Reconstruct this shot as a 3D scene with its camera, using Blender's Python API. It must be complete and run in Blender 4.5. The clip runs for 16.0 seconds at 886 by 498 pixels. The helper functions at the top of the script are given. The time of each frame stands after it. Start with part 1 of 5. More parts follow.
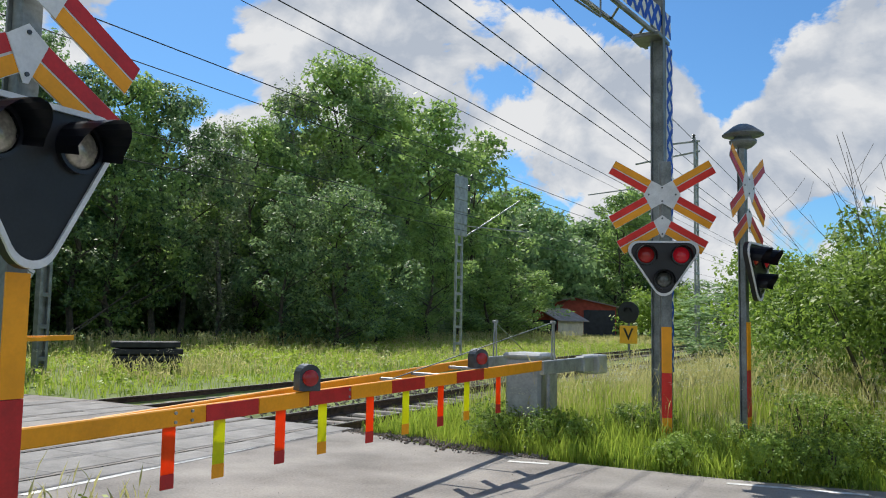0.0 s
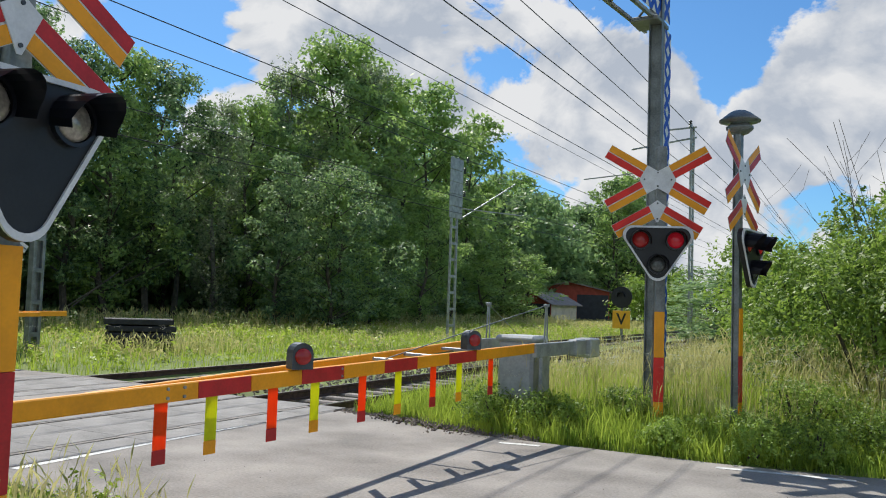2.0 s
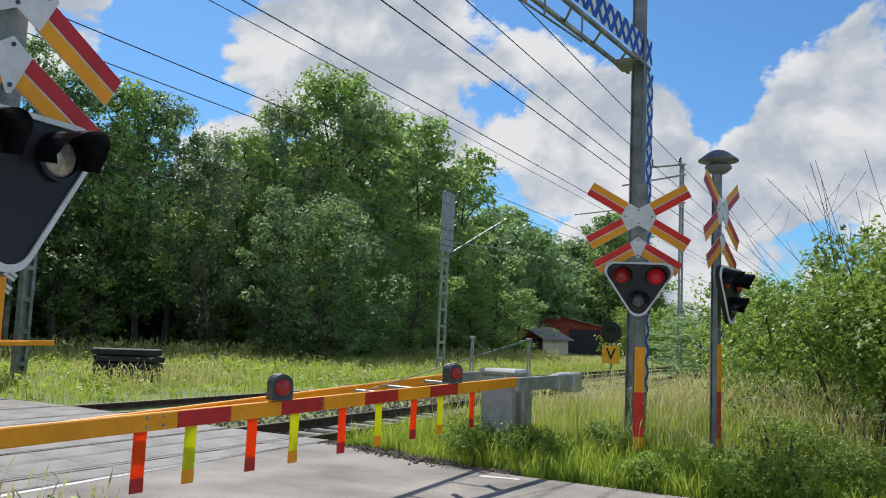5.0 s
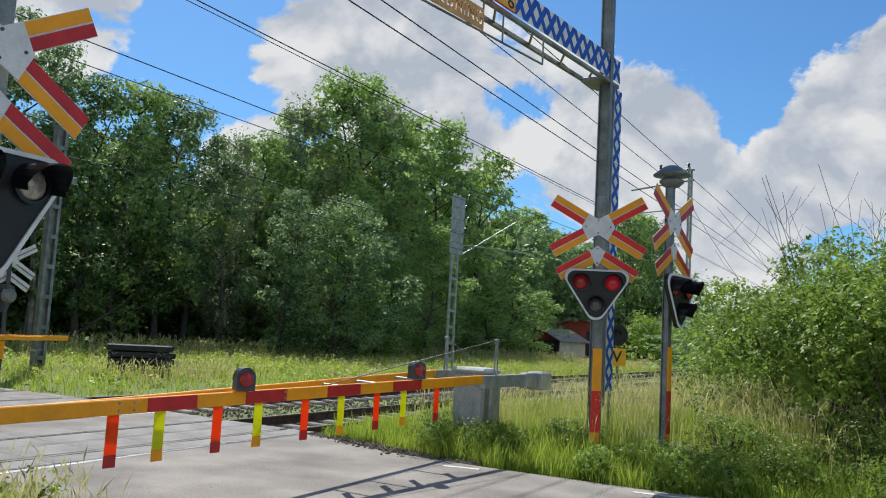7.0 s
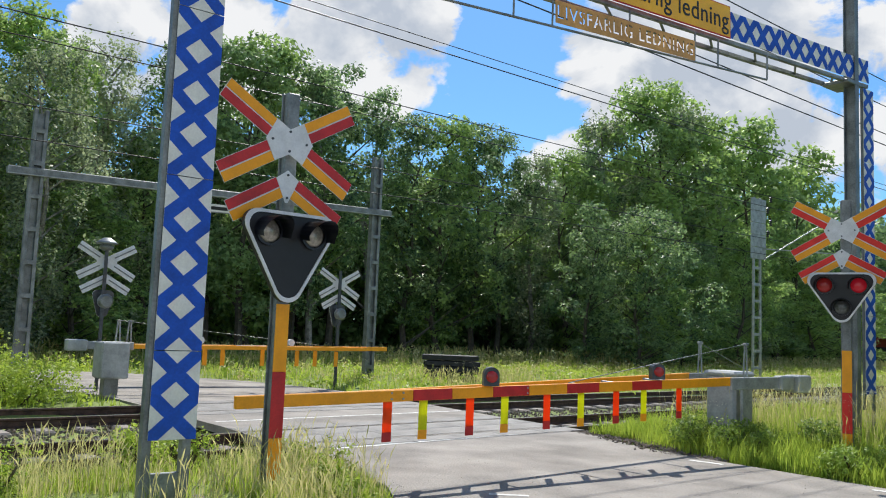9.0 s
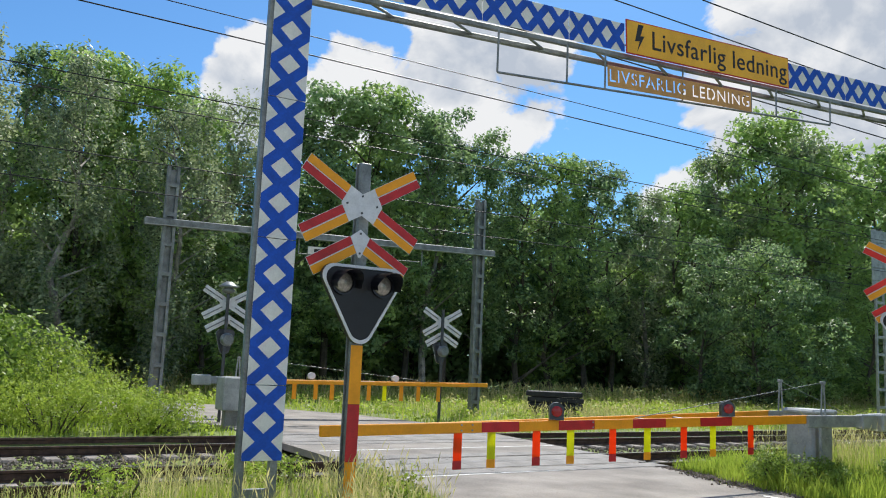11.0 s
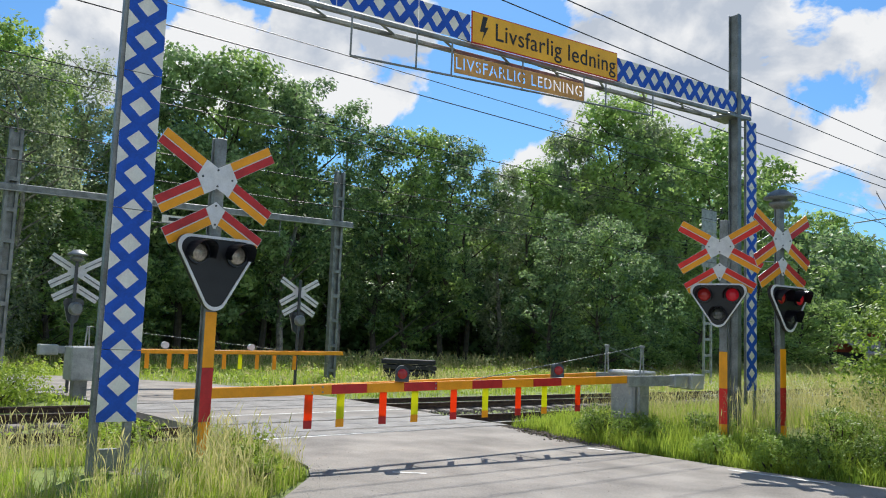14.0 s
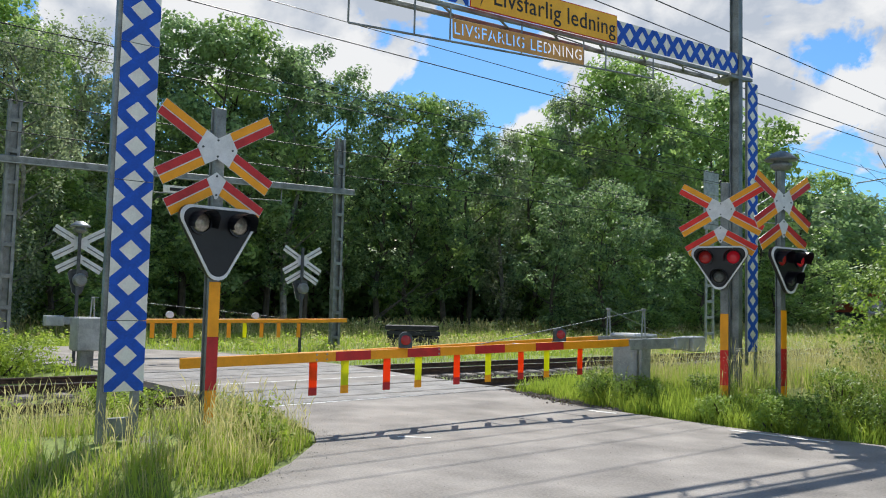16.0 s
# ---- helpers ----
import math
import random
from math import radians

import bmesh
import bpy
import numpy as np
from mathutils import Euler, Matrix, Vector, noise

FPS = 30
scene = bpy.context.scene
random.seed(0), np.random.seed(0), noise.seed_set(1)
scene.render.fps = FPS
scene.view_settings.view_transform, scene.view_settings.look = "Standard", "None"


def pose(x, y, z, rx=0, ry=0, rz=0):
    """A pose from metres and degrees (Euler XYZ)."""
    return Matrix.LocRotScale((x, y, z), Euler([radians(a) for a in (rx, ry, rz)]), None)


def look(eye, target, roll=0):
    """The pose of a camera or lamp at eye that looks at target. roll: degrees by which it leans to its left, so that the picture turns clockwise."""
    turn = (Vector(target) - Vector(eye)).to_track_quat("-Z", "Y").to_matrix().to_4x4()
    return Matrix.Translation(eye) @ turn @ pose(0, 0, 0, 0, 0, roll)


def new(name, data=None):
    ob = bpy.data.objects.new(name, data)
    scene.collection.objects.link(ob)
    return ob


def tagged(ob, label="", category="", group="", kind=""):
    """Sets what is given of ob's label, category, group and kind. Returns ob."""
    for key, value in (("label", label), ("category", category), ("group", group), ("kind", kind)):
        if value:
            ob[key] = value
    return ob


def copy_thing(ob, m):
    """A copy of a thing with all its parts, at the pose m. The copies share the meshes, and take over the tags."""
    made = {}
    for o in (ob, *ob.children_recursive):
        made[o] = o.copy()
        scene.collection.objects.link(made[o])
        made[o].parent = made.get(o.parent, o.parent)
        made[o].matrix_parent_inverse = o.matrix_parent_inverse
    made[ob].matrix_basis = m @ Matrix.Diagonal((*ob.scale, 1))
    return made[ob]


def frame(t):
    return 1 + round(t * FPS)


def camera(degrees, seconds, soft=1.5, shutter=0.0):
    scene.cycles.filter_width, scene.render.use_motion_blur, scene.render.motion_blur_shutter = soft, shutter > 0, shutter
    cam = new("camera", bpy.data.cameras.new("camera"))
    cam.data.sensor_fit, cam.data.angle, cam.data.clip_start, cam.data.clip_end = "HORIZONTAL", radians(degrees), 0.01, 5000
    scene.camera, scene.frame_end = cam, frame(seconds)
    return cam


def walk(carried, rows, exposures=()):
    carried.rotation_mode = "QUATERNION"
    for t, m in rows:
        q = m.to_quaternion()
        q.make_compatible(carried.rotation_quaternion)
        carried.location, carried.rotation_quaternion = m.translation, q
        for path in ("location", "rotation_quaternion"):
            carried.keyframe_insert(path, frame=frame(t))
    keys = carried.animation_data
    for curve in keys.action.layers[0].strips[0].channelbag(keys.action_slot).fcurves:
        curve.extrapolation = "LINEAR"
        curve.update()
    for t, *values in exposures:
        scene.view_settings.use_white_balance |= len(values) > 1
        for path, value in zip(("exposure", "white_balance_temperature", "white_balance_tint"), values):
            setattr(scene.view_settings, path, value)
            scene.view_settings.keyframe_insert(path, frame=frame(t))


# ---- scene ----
cam = camera(55.4, 16.0, 1.05)
PATH = [
    (0, (0.407, -0.067, 1.549), (-0.602, 1.651, 1.72), 1.0),
    (0.5, (0.407, -0.062, 1.539), (-0.593, 1.662, 1.708), 1.3),
    (1, (0.409, -0.069, 1.537), (-0.589, 1.657, 1.693), 1.6),
    (1.5, (0.406, -0.068, 1.532), (-0.592, 1.659, 1.674), 1.7),
    (2, (0.404, -0.06, 1.537), (-0.595, 1.668, 1.667), 1.9),
    (2.5, (0.408, -0.065, 1.537), (-0.577, 1.669, 1.686), 2.1),
    (3, (0.389, -0.079, 1.532), (-0.589, 1.654, 1.731), 2.4),
    (3.5, (0.383, -0.061, 1.532), (-0.593, 1.671, 1.746), 2.5),
    (4, (0.381, -0.058, 1.534), (-0.582, 1.681, 1.759), 2.8),
    (4.2, (0.435, -0.066, 1.536), (-0.532, 1.672, 1.746), 2.2),
    (6.3, (0.934, -0.323, 1.541), (-0.08, 1.389, 1.747), 3.3),
    (6.5, (1.127, -0.359, 1.535), (0.114, 1.353, 1.738), 3.2),
    (7, (1.564, -0.492, 1.563), (0.53, 1.208, 1.771), 3.2),
    (7.5, (2.002, -0.691, 1.546), (0.839, 0.93, 1.684), 1.4),
    (8, (2.478, -0.785, 1.524), (1.168, 0.72, 1.665), 1.5),
    (8.5, (2.851, -0.915, 1.538), (1.388, 0.433, 1.737), 1.8),
    (9, (3.223, -1.001, 1.544), (1.641, 0.207, 1.743), 2.3),
    (9.2, (3.357, -0.995, 1.539), (1.72, 0.135, 1.744), 2.4),
    (11.3, (4.475, -1.057, 1.589), (2.742, -0.095, 1.86), 2.5),
    (11.5, (4.558, -1.044, 1.576), (2.855, -0.032, 1.845), 2.0),
    (12, (4.778, -1.069, 1.571), (3.134, 0.052, 1.784), 1.4),
    (12.5, (4.866, -1.223, 1.563), (3.239, -0.08, 1.771), 1.6),
    (13, (4.89, -1.284, 1.552), (3.29, -0.102, 1.758), 1.9),
    (13.5, (4.921, -1.28, 1.551), (3.353, -0.058, 1.764), 2.2),
    (14, (4.956, -1.299, 1.534), (3.401, -0.059, 1.75), 2.2),
    (14.5, (4.982, -1.305, 1.535), (3.428, -0.064, 1.748), 1.7),
    (15, (4.996, -1.306, 1.537), (3.438, -0.064, 1.709), 1.2),
    (15.5, (4.995, -1.315, 1.538), (3.435, -0.071, 1.679), 1.3),
    (16, (4.993, -1.315, 1.543), (3.431, -0.073, 1.678), 1.4),
]
walk(cam, [(t, look(eye, target, roll)) for t, eye, target, roll in PATH], [(0, 0.05), (4, 0.03), (7, 0.0), (9, 0.22), (13, 0.16), (15, 0.26), (16, 0.2)])

# ---- world, sun ----
TO_SUN = Vector((-0.77, 0.65, 1.14)).normalized()
world = bpy.data.worlds.new("world")
scene.world = world
world.use_nodes = True
wn = world.node_tree.nodes
wl = world.node_tree.links
wn.clear()
w_out = wn.new("ShaderNodeOutputWorld")
w_bg = wn.new("ShaderNodeBackground")
w_sky = wn.new("ShaderNodeTexSky")
w_sky.sky_type = "NISHITA"
w_sky.sun_disc = False
w_sky.sun_elevation = math.asin(TO_SUN.z)
w_sky.sun_rotation = math.atan2(TO_SUN.x, TO_SUN.y)
w_sky.air_density, w_sky.dust_density, w_sky.ozone_density = 1.0, 0.4, 2.0
w_coord = wn.new("ShaderNodeTexCoord")
w_map = wn.new("ShaderNodeMapping")
w_map.inputs["Scale"].default_value = (1.0, 1.0, 1.25)
w_map.inputs["Location"].default_value = (3.1, 0.62, 0.22)
w_big = wn.new("ShaderNodeTexNoise")
w_big.inputs["Scale"].default_value, w_big.inputs["Detail"].default_value, w_big.inputs["Roughness"].default_value = 8.5, 11.0, 0.56
w_big.inputs["Distortion"].default_value = 0.25
# heaps of cumulus: where they stand (direction) and how wide they are (degrees)
# the last four are out of view, added to brighten faces towards the camera
CLOUDS = [((-0.630, 0.71, 0.313), 5), ((-0.577, 0.754, 0.313), 8), ((-0.516, 0.805, 0.293), 7), ((-0.438, 0.857, 0.271), 7),
          ((-0.381, 0.895, 0.233), 6), ((-0.308, 0.924, 0.226), 6), ((-0.517, 0.78, 0.353), 6), ((-0.80, 0.52, 0.304), 4),
          ((-0.1, 0.97, 0.2), 6), ((-0.03, 0.968, 0.235), 8), ((-0.161, 0.981, 0.109), 6), ((-0.03, 0.944, 0.326), 3),
          ((-0.918, 0.275, 0.285), 5), ((-0.875, 0.375, 0.306), 5), ((-0.8, 0.488, 0.348), 7), ((-0.681, 0.711, 0.178), 5),
          ((-0.26, 0.955, 0.11), 7), ((0.3, -0.8, 0.35), 30), ((0.85, 0.1, 0.35), 28), ((-0.5, -0.8, 0.4), 22), ((0.4, 0.4, 0.8), 18)]
w_mask = None
for c_dir, c_wide in CLOUDS:
    w_dot = wn.new("ShaderNodeVectorMath")
    w_dot.operation = "DOT_PRODUCT"
    w_dot.inputs[1].default_value = Vector(c_dir).normalized()
    w_rng = wn.new("ShaderNodeMapRange")
    w_rng.interpolation_type = "SMOOTHSTEP"
    w_rng.inputs["From Min"].default_value = math.cos(radians(c_wide * 1.35))
    w_rng.inputs["From Max"].default_value = math.cos(radians(c_wide * 0.35))
    wl.new(w_coord.outputs["Generated"], w_dot.inputs[0])
    wl.new(w_dot.outputs["Value"], w_rng.inputs["Value"])
    if w_mask is None:
        w_mask = w_rng.outputs["Result"]
    else:
        w_max = wn.new("ShaderNodeMath")
        w_max.operation = "MAXIMUM"
        wl.new(w_mask, w_max.inputs[0])
        wl.new(w_rng.outputs["Result"], w_max.inputs[1])
        w_mask = w_max.outputs[0]
w_sum = wn.new("ShaderNodeMath")
w_sum.operation = "MULTIPLY_ADD"
w_sum.inputs[1].default_value = 0.42
wl.new(w_mask, w_sum.inputs[0])
wl.new(w_big.outputs["Fac"], w_sum.inputs[2])
w_ramp = wn.new("ShaderNodeValToRGB")
w_ramp.color_ramp.elements[0].position, w_ramp.color_ramp.elements[1].position = 0.77, 0.825
w_shade = wn.new("ShaderNodeTexNoise")
w_shade.inputs["Scale"].default_value, w_shade.inputs["Detail"].default_value = 8.0, 6.0
w_sramp = wn.new("ShaderNodeValToRGB")
w_sramp.color_ramp.elements[0].position, w_sramp.color_ramp.elements[1].position = 0.2, 0.62
w_sramp.color_ramp.elements[0].color, w_sramp.color_ramp.elements[1].color = (0.44, 0.49, 0.57, 1), (0.76, 0.77, 0.785, 1)
# billows: bright where the cloud thins out upwards, grey in its thick core
w_up = wn.new("ShaderNodeVectorMath")
w_up.inputs[1].default_value = (-0.012, 0.01, 0.05)
w_lift = wn.new("ShaderNodeTexNoise")
w_lift.inputs["Scale"].default_value, w_lift.inputs["Detail"].default_value, w_lift.inputs["Roughness"].default_value = 8.5, 11.0, 0.56
w_lift.inputs["Distortion"].default_value = 0.25
w_rel = wn.new("ShaderNodeMath")
w_rel.operation = "SUBTRACT"
w_relk = wn.new("ShaderNodeMath")
w_relk.operation = "MULTIPLY_ADD"
w_relk.inputs[1].default_value = 2.0
w_core = wn.new("ShaderNodeMath")
w_core.operation = "MULTIPLY_ADD"
w_core.inputs[1].default_value = -0.75
w_mul = wn.new("ShaderNodeMix")
w_mul.data_type, w_mul.blend_type = "RGBA", "MULTIPLY"
w_mul.inputs["Factor"].default_value = 1.0
w_mul.inputs[7].default_value = (0.052, 0.088, 0.118, 1)
w_mix = wn.new("ShaderNodeMix")
w_mix.data_type = "RGBA"
wl.new(w_coord.outputs["Generated"], w_map.inputs["Vector"])
wl.new(w_map.outputs["Vector"], w_big.inputs["Vector"])
wl.new(w_map.outputs["Vector"], w_shade.inputs["Vector"])
wl.new(w_sum.outputs[0], w_ramp.inputs["Fac"])
wl.new(w_map.outputs["Vector"], w_up.inputs[0])
wl.new(w_up.outputs["Vector"], w_lift.inputs["Vector"])
wl.new(w_big.outputs["Fac"], w_rel.inputs[0])
wl.new(w_lift.outputs["Fac"], w_rel.inputs[1])
wl.new(w_rel.outputs[0], w_relk.inputs[0])
w_base = wn.new("ShaderNodeMath")
w_base.operation = "ADD"
w_base.inputs[1].default_value = 0.64
wl.new(w_shade.outputs["Fac"], w_base.inputs[0])
wl.new(w_base.outputs[0], w_relk.inputs[2])
wl.new(w_sum.outputs[0], w_core.inputs[0])
wl.new(w_relk.outputs[0], w_core.inputs[2])
wl.new(w_core.outputs[0], w_sramp.inputs["Fac"])
wl.new(w_sky.outputs["Color"], w_mul.inputs[6])
wl.new(w_ramp.outputs["Color"], w_mix.inputs["Factor"])
wl.new(w_mul.outputs[2], w_mix.inputs[6])
wl.new(w_sramp.outputs["Color"], w_mix.inputs[7])
wl.new(w_mix.outputs[2], w_bg.inputs["Color"])
w_bg.inputs["Strength"].default_value = 1.0
wl.new(w_bg.outputs["Background"], w_out.inputs["Surface"])

sun_data = bpy.data.lights.new("sun", "SUN")
sun_data.energy, sun_data.angle, sun_data.color = 5.0, radians(0.53), (1.0, 0.96, 0.89)
sun = new("sun", sun_data)
sun.matrix_world = look(TO_SUN * 80, (0, 0, 0))


# ---- materials ----
def mat(name, color, rough=0.6, metal=0.0, var=0.15, scale=6.0, bump=0.0, fine=60.0, dark=None, glow=0.0, trans=0.0, per_object=0.0):
    m = bpy.data.materials.new(name)
    m.use_nodes = True
    n, l = m.node_tree.nodes, m.node_tree.links
    b = n["Principled BSDF"]
    out = n["Material Output"]
    b.inputs["Roughness"].default_value, b.inputs["Metallic"].default_value = rough, metal
    co = n.new("ShaderNodeTexCoord")
    n1 = n.new("ShaderNodeTexNoise")
    n1.inputs["Scale"].default_value, n1.inputs["Detail"].default_value = scale, 5
    n2 = n.new("ShaderNodeTexNoise")
    n2.inputs["Scale"].default_value, n2.inputs["Detail"].default_value = fine, 3
    add = n.new("ShaderNodeMath")
    add.operation = "MULTIPLY_ADD"
    add.inputs[1].default_value = 0.45
    l.new(co.outputs["Object"], n1.inputs["Vector"])
    l.new(co.outputs["Object"], n2.inputs["Vector"])
    l.new(n2.outputs["Fac"], add.inputs[0])
    l.new(n1.outputs["Fac"], add.inputs[2])
    r = n.new("ShaderNodeValToRGB")
    d = dark or tuple(c * (1 - 2.2 * var) for c in color)
    hi = tuple(min(1, c * (1 + var)) for c in color)
    r.color_ramp.elements[0].position, r.color_ramp.elements[1].position = 0.5, 0.93
    r.color_ramp.elements[0].color, r.color_ramp.elements[1].color = (*d, 1), (*hi, 1)
    l.new(add.outputs[0], r.inputs["Fac"])
    last = r.outputs["Color"]
    if per_object:
        info = n.new("ShaderNodeObjectInfo")
        hsv = n.new("ShaderNodeHueSaturation")
        rng = n.new("ShaderNodeMapRange")
        rng.inputs["To Min"].default_value, rng.inputs["To Max"].default_value = 1 - per_object, 1 + per_object
        l.new(info.outputs["Random"], rng.inputs["Value"])
        l.new(rng.outputs["Result"], hsv.inputs["Value"])
        l.new(last, hsv.inputs["Color"])
        last = hsv.outputs["Color"]
    l.new(last, b.inputs["Base Color"])
    if bump:
        bp = n.new("ShaderNodeBump")
        bp.inputs["Strength"].default_value, bp.inputs["Distance"].default_value = bump, 0.01
        l.new(n2.outputs["Fac"], bp.inputs["Height"])
        l.new(bp.outputs["Normal"], b.inputs["Normal"])
    if glow:
        b.inputs["Emission Color"].default_value, b.inputs["Emission Strength"].default_value = (*color, 1), glow
    if trans:
        tr = n.new("ShaderNodeBsdfTranslucent")
        mx = n.new("ShaderNodeMixShader")
        mx.inputs["Fac"].default_value = trans
        l.new(last, tr.inputs["Color"])
        l.new(b.outputs["BSDF"], mx.inputs[1])
        l.new(tr.outputs["BSDF"], mx.inputs[2])
        l.new(mx.outputs["Shader"], out.inputs["Surface"])
    return m


def leaf_mat(name, light, dark, trans=0.35):
    """Foliage: the colour varies leaf by leaf and in broad patches."""
    m = bpy.data.materials.new(name)
    m.use_nodes = True
    n, l = m.node_tree.nodes, m.node_tree.links
    b, out = n["Principled BSDF"], n["Material Output"]
    b.inputs["Roughness"].default_value = 0.5
    b.inputs["Specular IOR Level"].default_value = 0.3
    geo, info, co = n.new("ShaderNodeNewGeometry"), n.new("ShaderNodeObjectInfo"), n.new("ShaderNodeTexCoord")
    no = n.new("ShaderNodeTexNoise")
    no.inputs["Scale"].default_value = 0.9
    l.new(co.outputs["Object"], no.inputs["Vector"])
    a1 = n.new("ShaderNodeMath")
    a1.operation = "MULTIPLY_ADD"
    a1.inputs[1].default_value = 0.55
    a2 = n.new("ShaderNodeMath")
    a2.operation = "MULTIPLY_ADD"
    a2.inputs[1].default_value = 0.3
    l.new(geo.outputs["Random Per Island"], a1.inputs[0])
    l.new(no.outputs["Fac"], a1.inputs[2])
    l.new(info.outputs["Random"], a2.inputs[0])
    l.new(a1.outputs[0], a2.inputs[2])
    r = n.new("ShaderNodeValToRGB")
    r.color_ramp.elements[0].position, r.color_ramp.elements[1].position = 0.45, 1.0
    r.color_ramp.elements[0].color, r.color_ramp.elements[1].color = (*dark, 1), (*light, 1)
    l.new(a2.outputs[0], r.inputs["Fac"])
    l.new(r.outputs["Color"], b.inputs["Base Color"])
    tr, mx = n.new("ShaderNodeBsdfTranslucent"), n.new("ShaderNodeMixShader")
    mx.inputs["Fac"].default_value = trans
    l.new(r.outputs["Color"], tr.inputs["Color"])
    l.new(b.outputs["BSDF"], mx.inputs[1])
    l.new(tr.outputs["BSDF"], mx.inputs[2])
    l.new(mx.outputs["Shader"], out.inputs["Surface"])
    return m


M_ASPHALT = mat("asphalt", (0.3, 0.275, 0.245), 0.92, 0, 0.2, 1.1, 1.0, 38)
M_GROUND = mat("meadow_soil", (0.17, 0.22, 0.045), 0.95, 0, 0.3, 0.35, 0.6, 14, dark=(0.075, 0.1, 0.025))
M_BALLAST = mat("ballast", (0.24, 0.2, 0.165), 0.95, 0, 0.3, 5, 0.8, 40, per_object=0.0)
M_PAINT_LINE = mat("road_line_paint", (0.72, 0.72, 0.68), 0.8, 0, 0.2, 9, 0.2, 60)
M_STEEL = mat("galvanised_steel", (0.23, 0.25, 0.25), 0.5, 0.55, 0.22, 4, 0.1, 45)
M_STEEL_L = mat("pale_galvanised_steel", (0.36, 0.38, 0.38), 0.5, 0.3, 0.18, 5, 0.1, 50)
M_RAIL = mat("rusty_rail", (0.09, 0.055, 0.04), 0.65, 0.3, 0.3, 8, 0.3, 50)
M_RAILTOP = mat("polished_rail_head", (0.5, 0.5, 0.5), 0.25, 1.0, 0.1, 10)
M_SLEEPER = mat("concrete_sleeper", (0.27, 0.24, 0.21), 0.9, 0, 0.2, 6, 0.3, 50, per_object=0.2)
M_DARKWOOD = mat("tarred_wood", (0.03, 0.032, 0.036), 0.75, 0, 0.3, 5, 0.4, 40, per_object=0.2)
M_ORANGE = mat("signal_orange", (0.93, 0.37, 0.003), 0.5, 0, 0.05, 7)
M_YELLOW = mat("boom_yellow", (0.93, 0.37, 0.004), 0.5, 0, 0.06, 5, 0.05, 40)
M_RED = mat("signal_red", (0.54, 0.018, 0.02), 0.45, 0, 0.12, 7)
M_REDB = mat("bright_red", (0.78, 0.03, 0.02), 0.6, 0, 0.08, 7)
M_REDST = mat("fluorescent_red_strip", (1.0, 0.15, 0.01), 0.5, 0, 0.05, 7, trans=0.62)
M_YELST = mat("fluorescent_yellow_strip", (0.8, 0.82, 0.015), 0.5, 0, 0.05, 7, trans=0.55)
M_PLATE = mat("grey_white_plate", (0.72, 0.73, 0.74), 0.45, 0, 0.08, 9)
M_WHITE = mat("white_paint", (0.8, 0.79, 0.73), 0.5, 0, 0.08, 6)
M_BLUE = mat("signal_blue", (0.003, 0.085, 0.52), 0.65, 0, 0.15, 5)
M_BLACK = mat("black_board", (0.012, 0.013, 0.016), 0.45, 0, 0.25, 4)
M_HOOD = mat("black_hood", (0.012, 0.013, 0.02), 0.35, 0, 0.2, 5)
M_LENS = mat("clear_ribbed_lens", (0.4, 0.37, 0.33), 0.12, 0.3, 0.15, 30)
M_LENSDARK = mat("grey_lens", (0.13, 0.14, 0.14), 0.15, 0.2, 0.2, 30)
M_LIT = mat("lit_red_lens", (0.42, 0.012, 0.025), 0.2, 0, 0.05, 10, glow=0.2)
M_DIMRED = mat("dim_red_lens", (0.3, 0.02, 0.02), 0.15, 0, 0.1, 10, glow=0.1)
M_LAMPCASE = mat("grey_lamp_case", (0.07, 0.08, 0.09), 0.4, 0.3, 0.2, 12)
M_CABINET = mat("light_grey_cabinet", (0.4, 0.42, 0.42), 0.5, 0.1, 0.15, 4, 0.05, 30)
M_SIGN = mat("sign_orange_yellow", (0.95, 0.47, 0.02), 0.45, 0, 0.1, 2.5)
M_BROWNSIGN = mat("faded_orange_board", (0.62, 0.32, 0.09), 0.55, 0, 0.15, 3)
M_INK = mat("black_lettering", (0.012, 0.012, 0.012), 0.5, 0, 0.1, 8)
M_BARK = mat("bark", (0.1, 0.085, 0.065), 0.9, 0, 0.3, 3, 0.6, 18)
M_BARKPALE = mat("pale_bark", (0.3, 0.28, 0.24), 0.85, 0, 0.35, 2.5, 0.5, 14)
M_CONC = mat("concrete", (0.21, 0.19, 0.16), 0.9, 0, 0.2, 4, 0.4, 40)
M_HOUSERED = mat("falu_red_boards", (0.4, 0.075, 0.05), 0.8, 0, 0.15, 2)
M_ROOF = mat("weathered_roof", (0.34, 0.3, 0.29), 0.8, 0, 0.15, 2)
M_PLASTER = mat("cream_plaster", (0.78, 0.7, 0.6), 0.8, 0, 0.1, 2)
M_DOOR_SHADE = mat("dark_door_and_bay_shade", (0.03, 0.035, 0.05), 0.6, 0, 0.2, 2)
M_WIRE = mat("dark_wire", (0.03, 0.03, 0.035), 0.5, 0.4, 0.1, 5)
M_PANEL = mat("crossing_panel", (0.25, 0.24, 0.225), 0.8, 0, 0.2, 2, 0.8, 45, per_object=0.06)
M_LEAF = leaf_mat("tree_leaves", (0.32, 0.46, 0.19), (0.046, 0.097, 0.058), 0.48)
# fresher green, also used to make shaded crowns look sunlit
M_LEAFBRIGHT = leaf_mat("fresh_lit_leaves", (0.38, 0.53, 0.16), (0.08, 0.155, 0.065), 0.5)
M_LEAFPALE = leaf_mat("willow_leaves", (0.38, 0.45, 0.25), (0.1, 0.15, 0.088), 0.48)
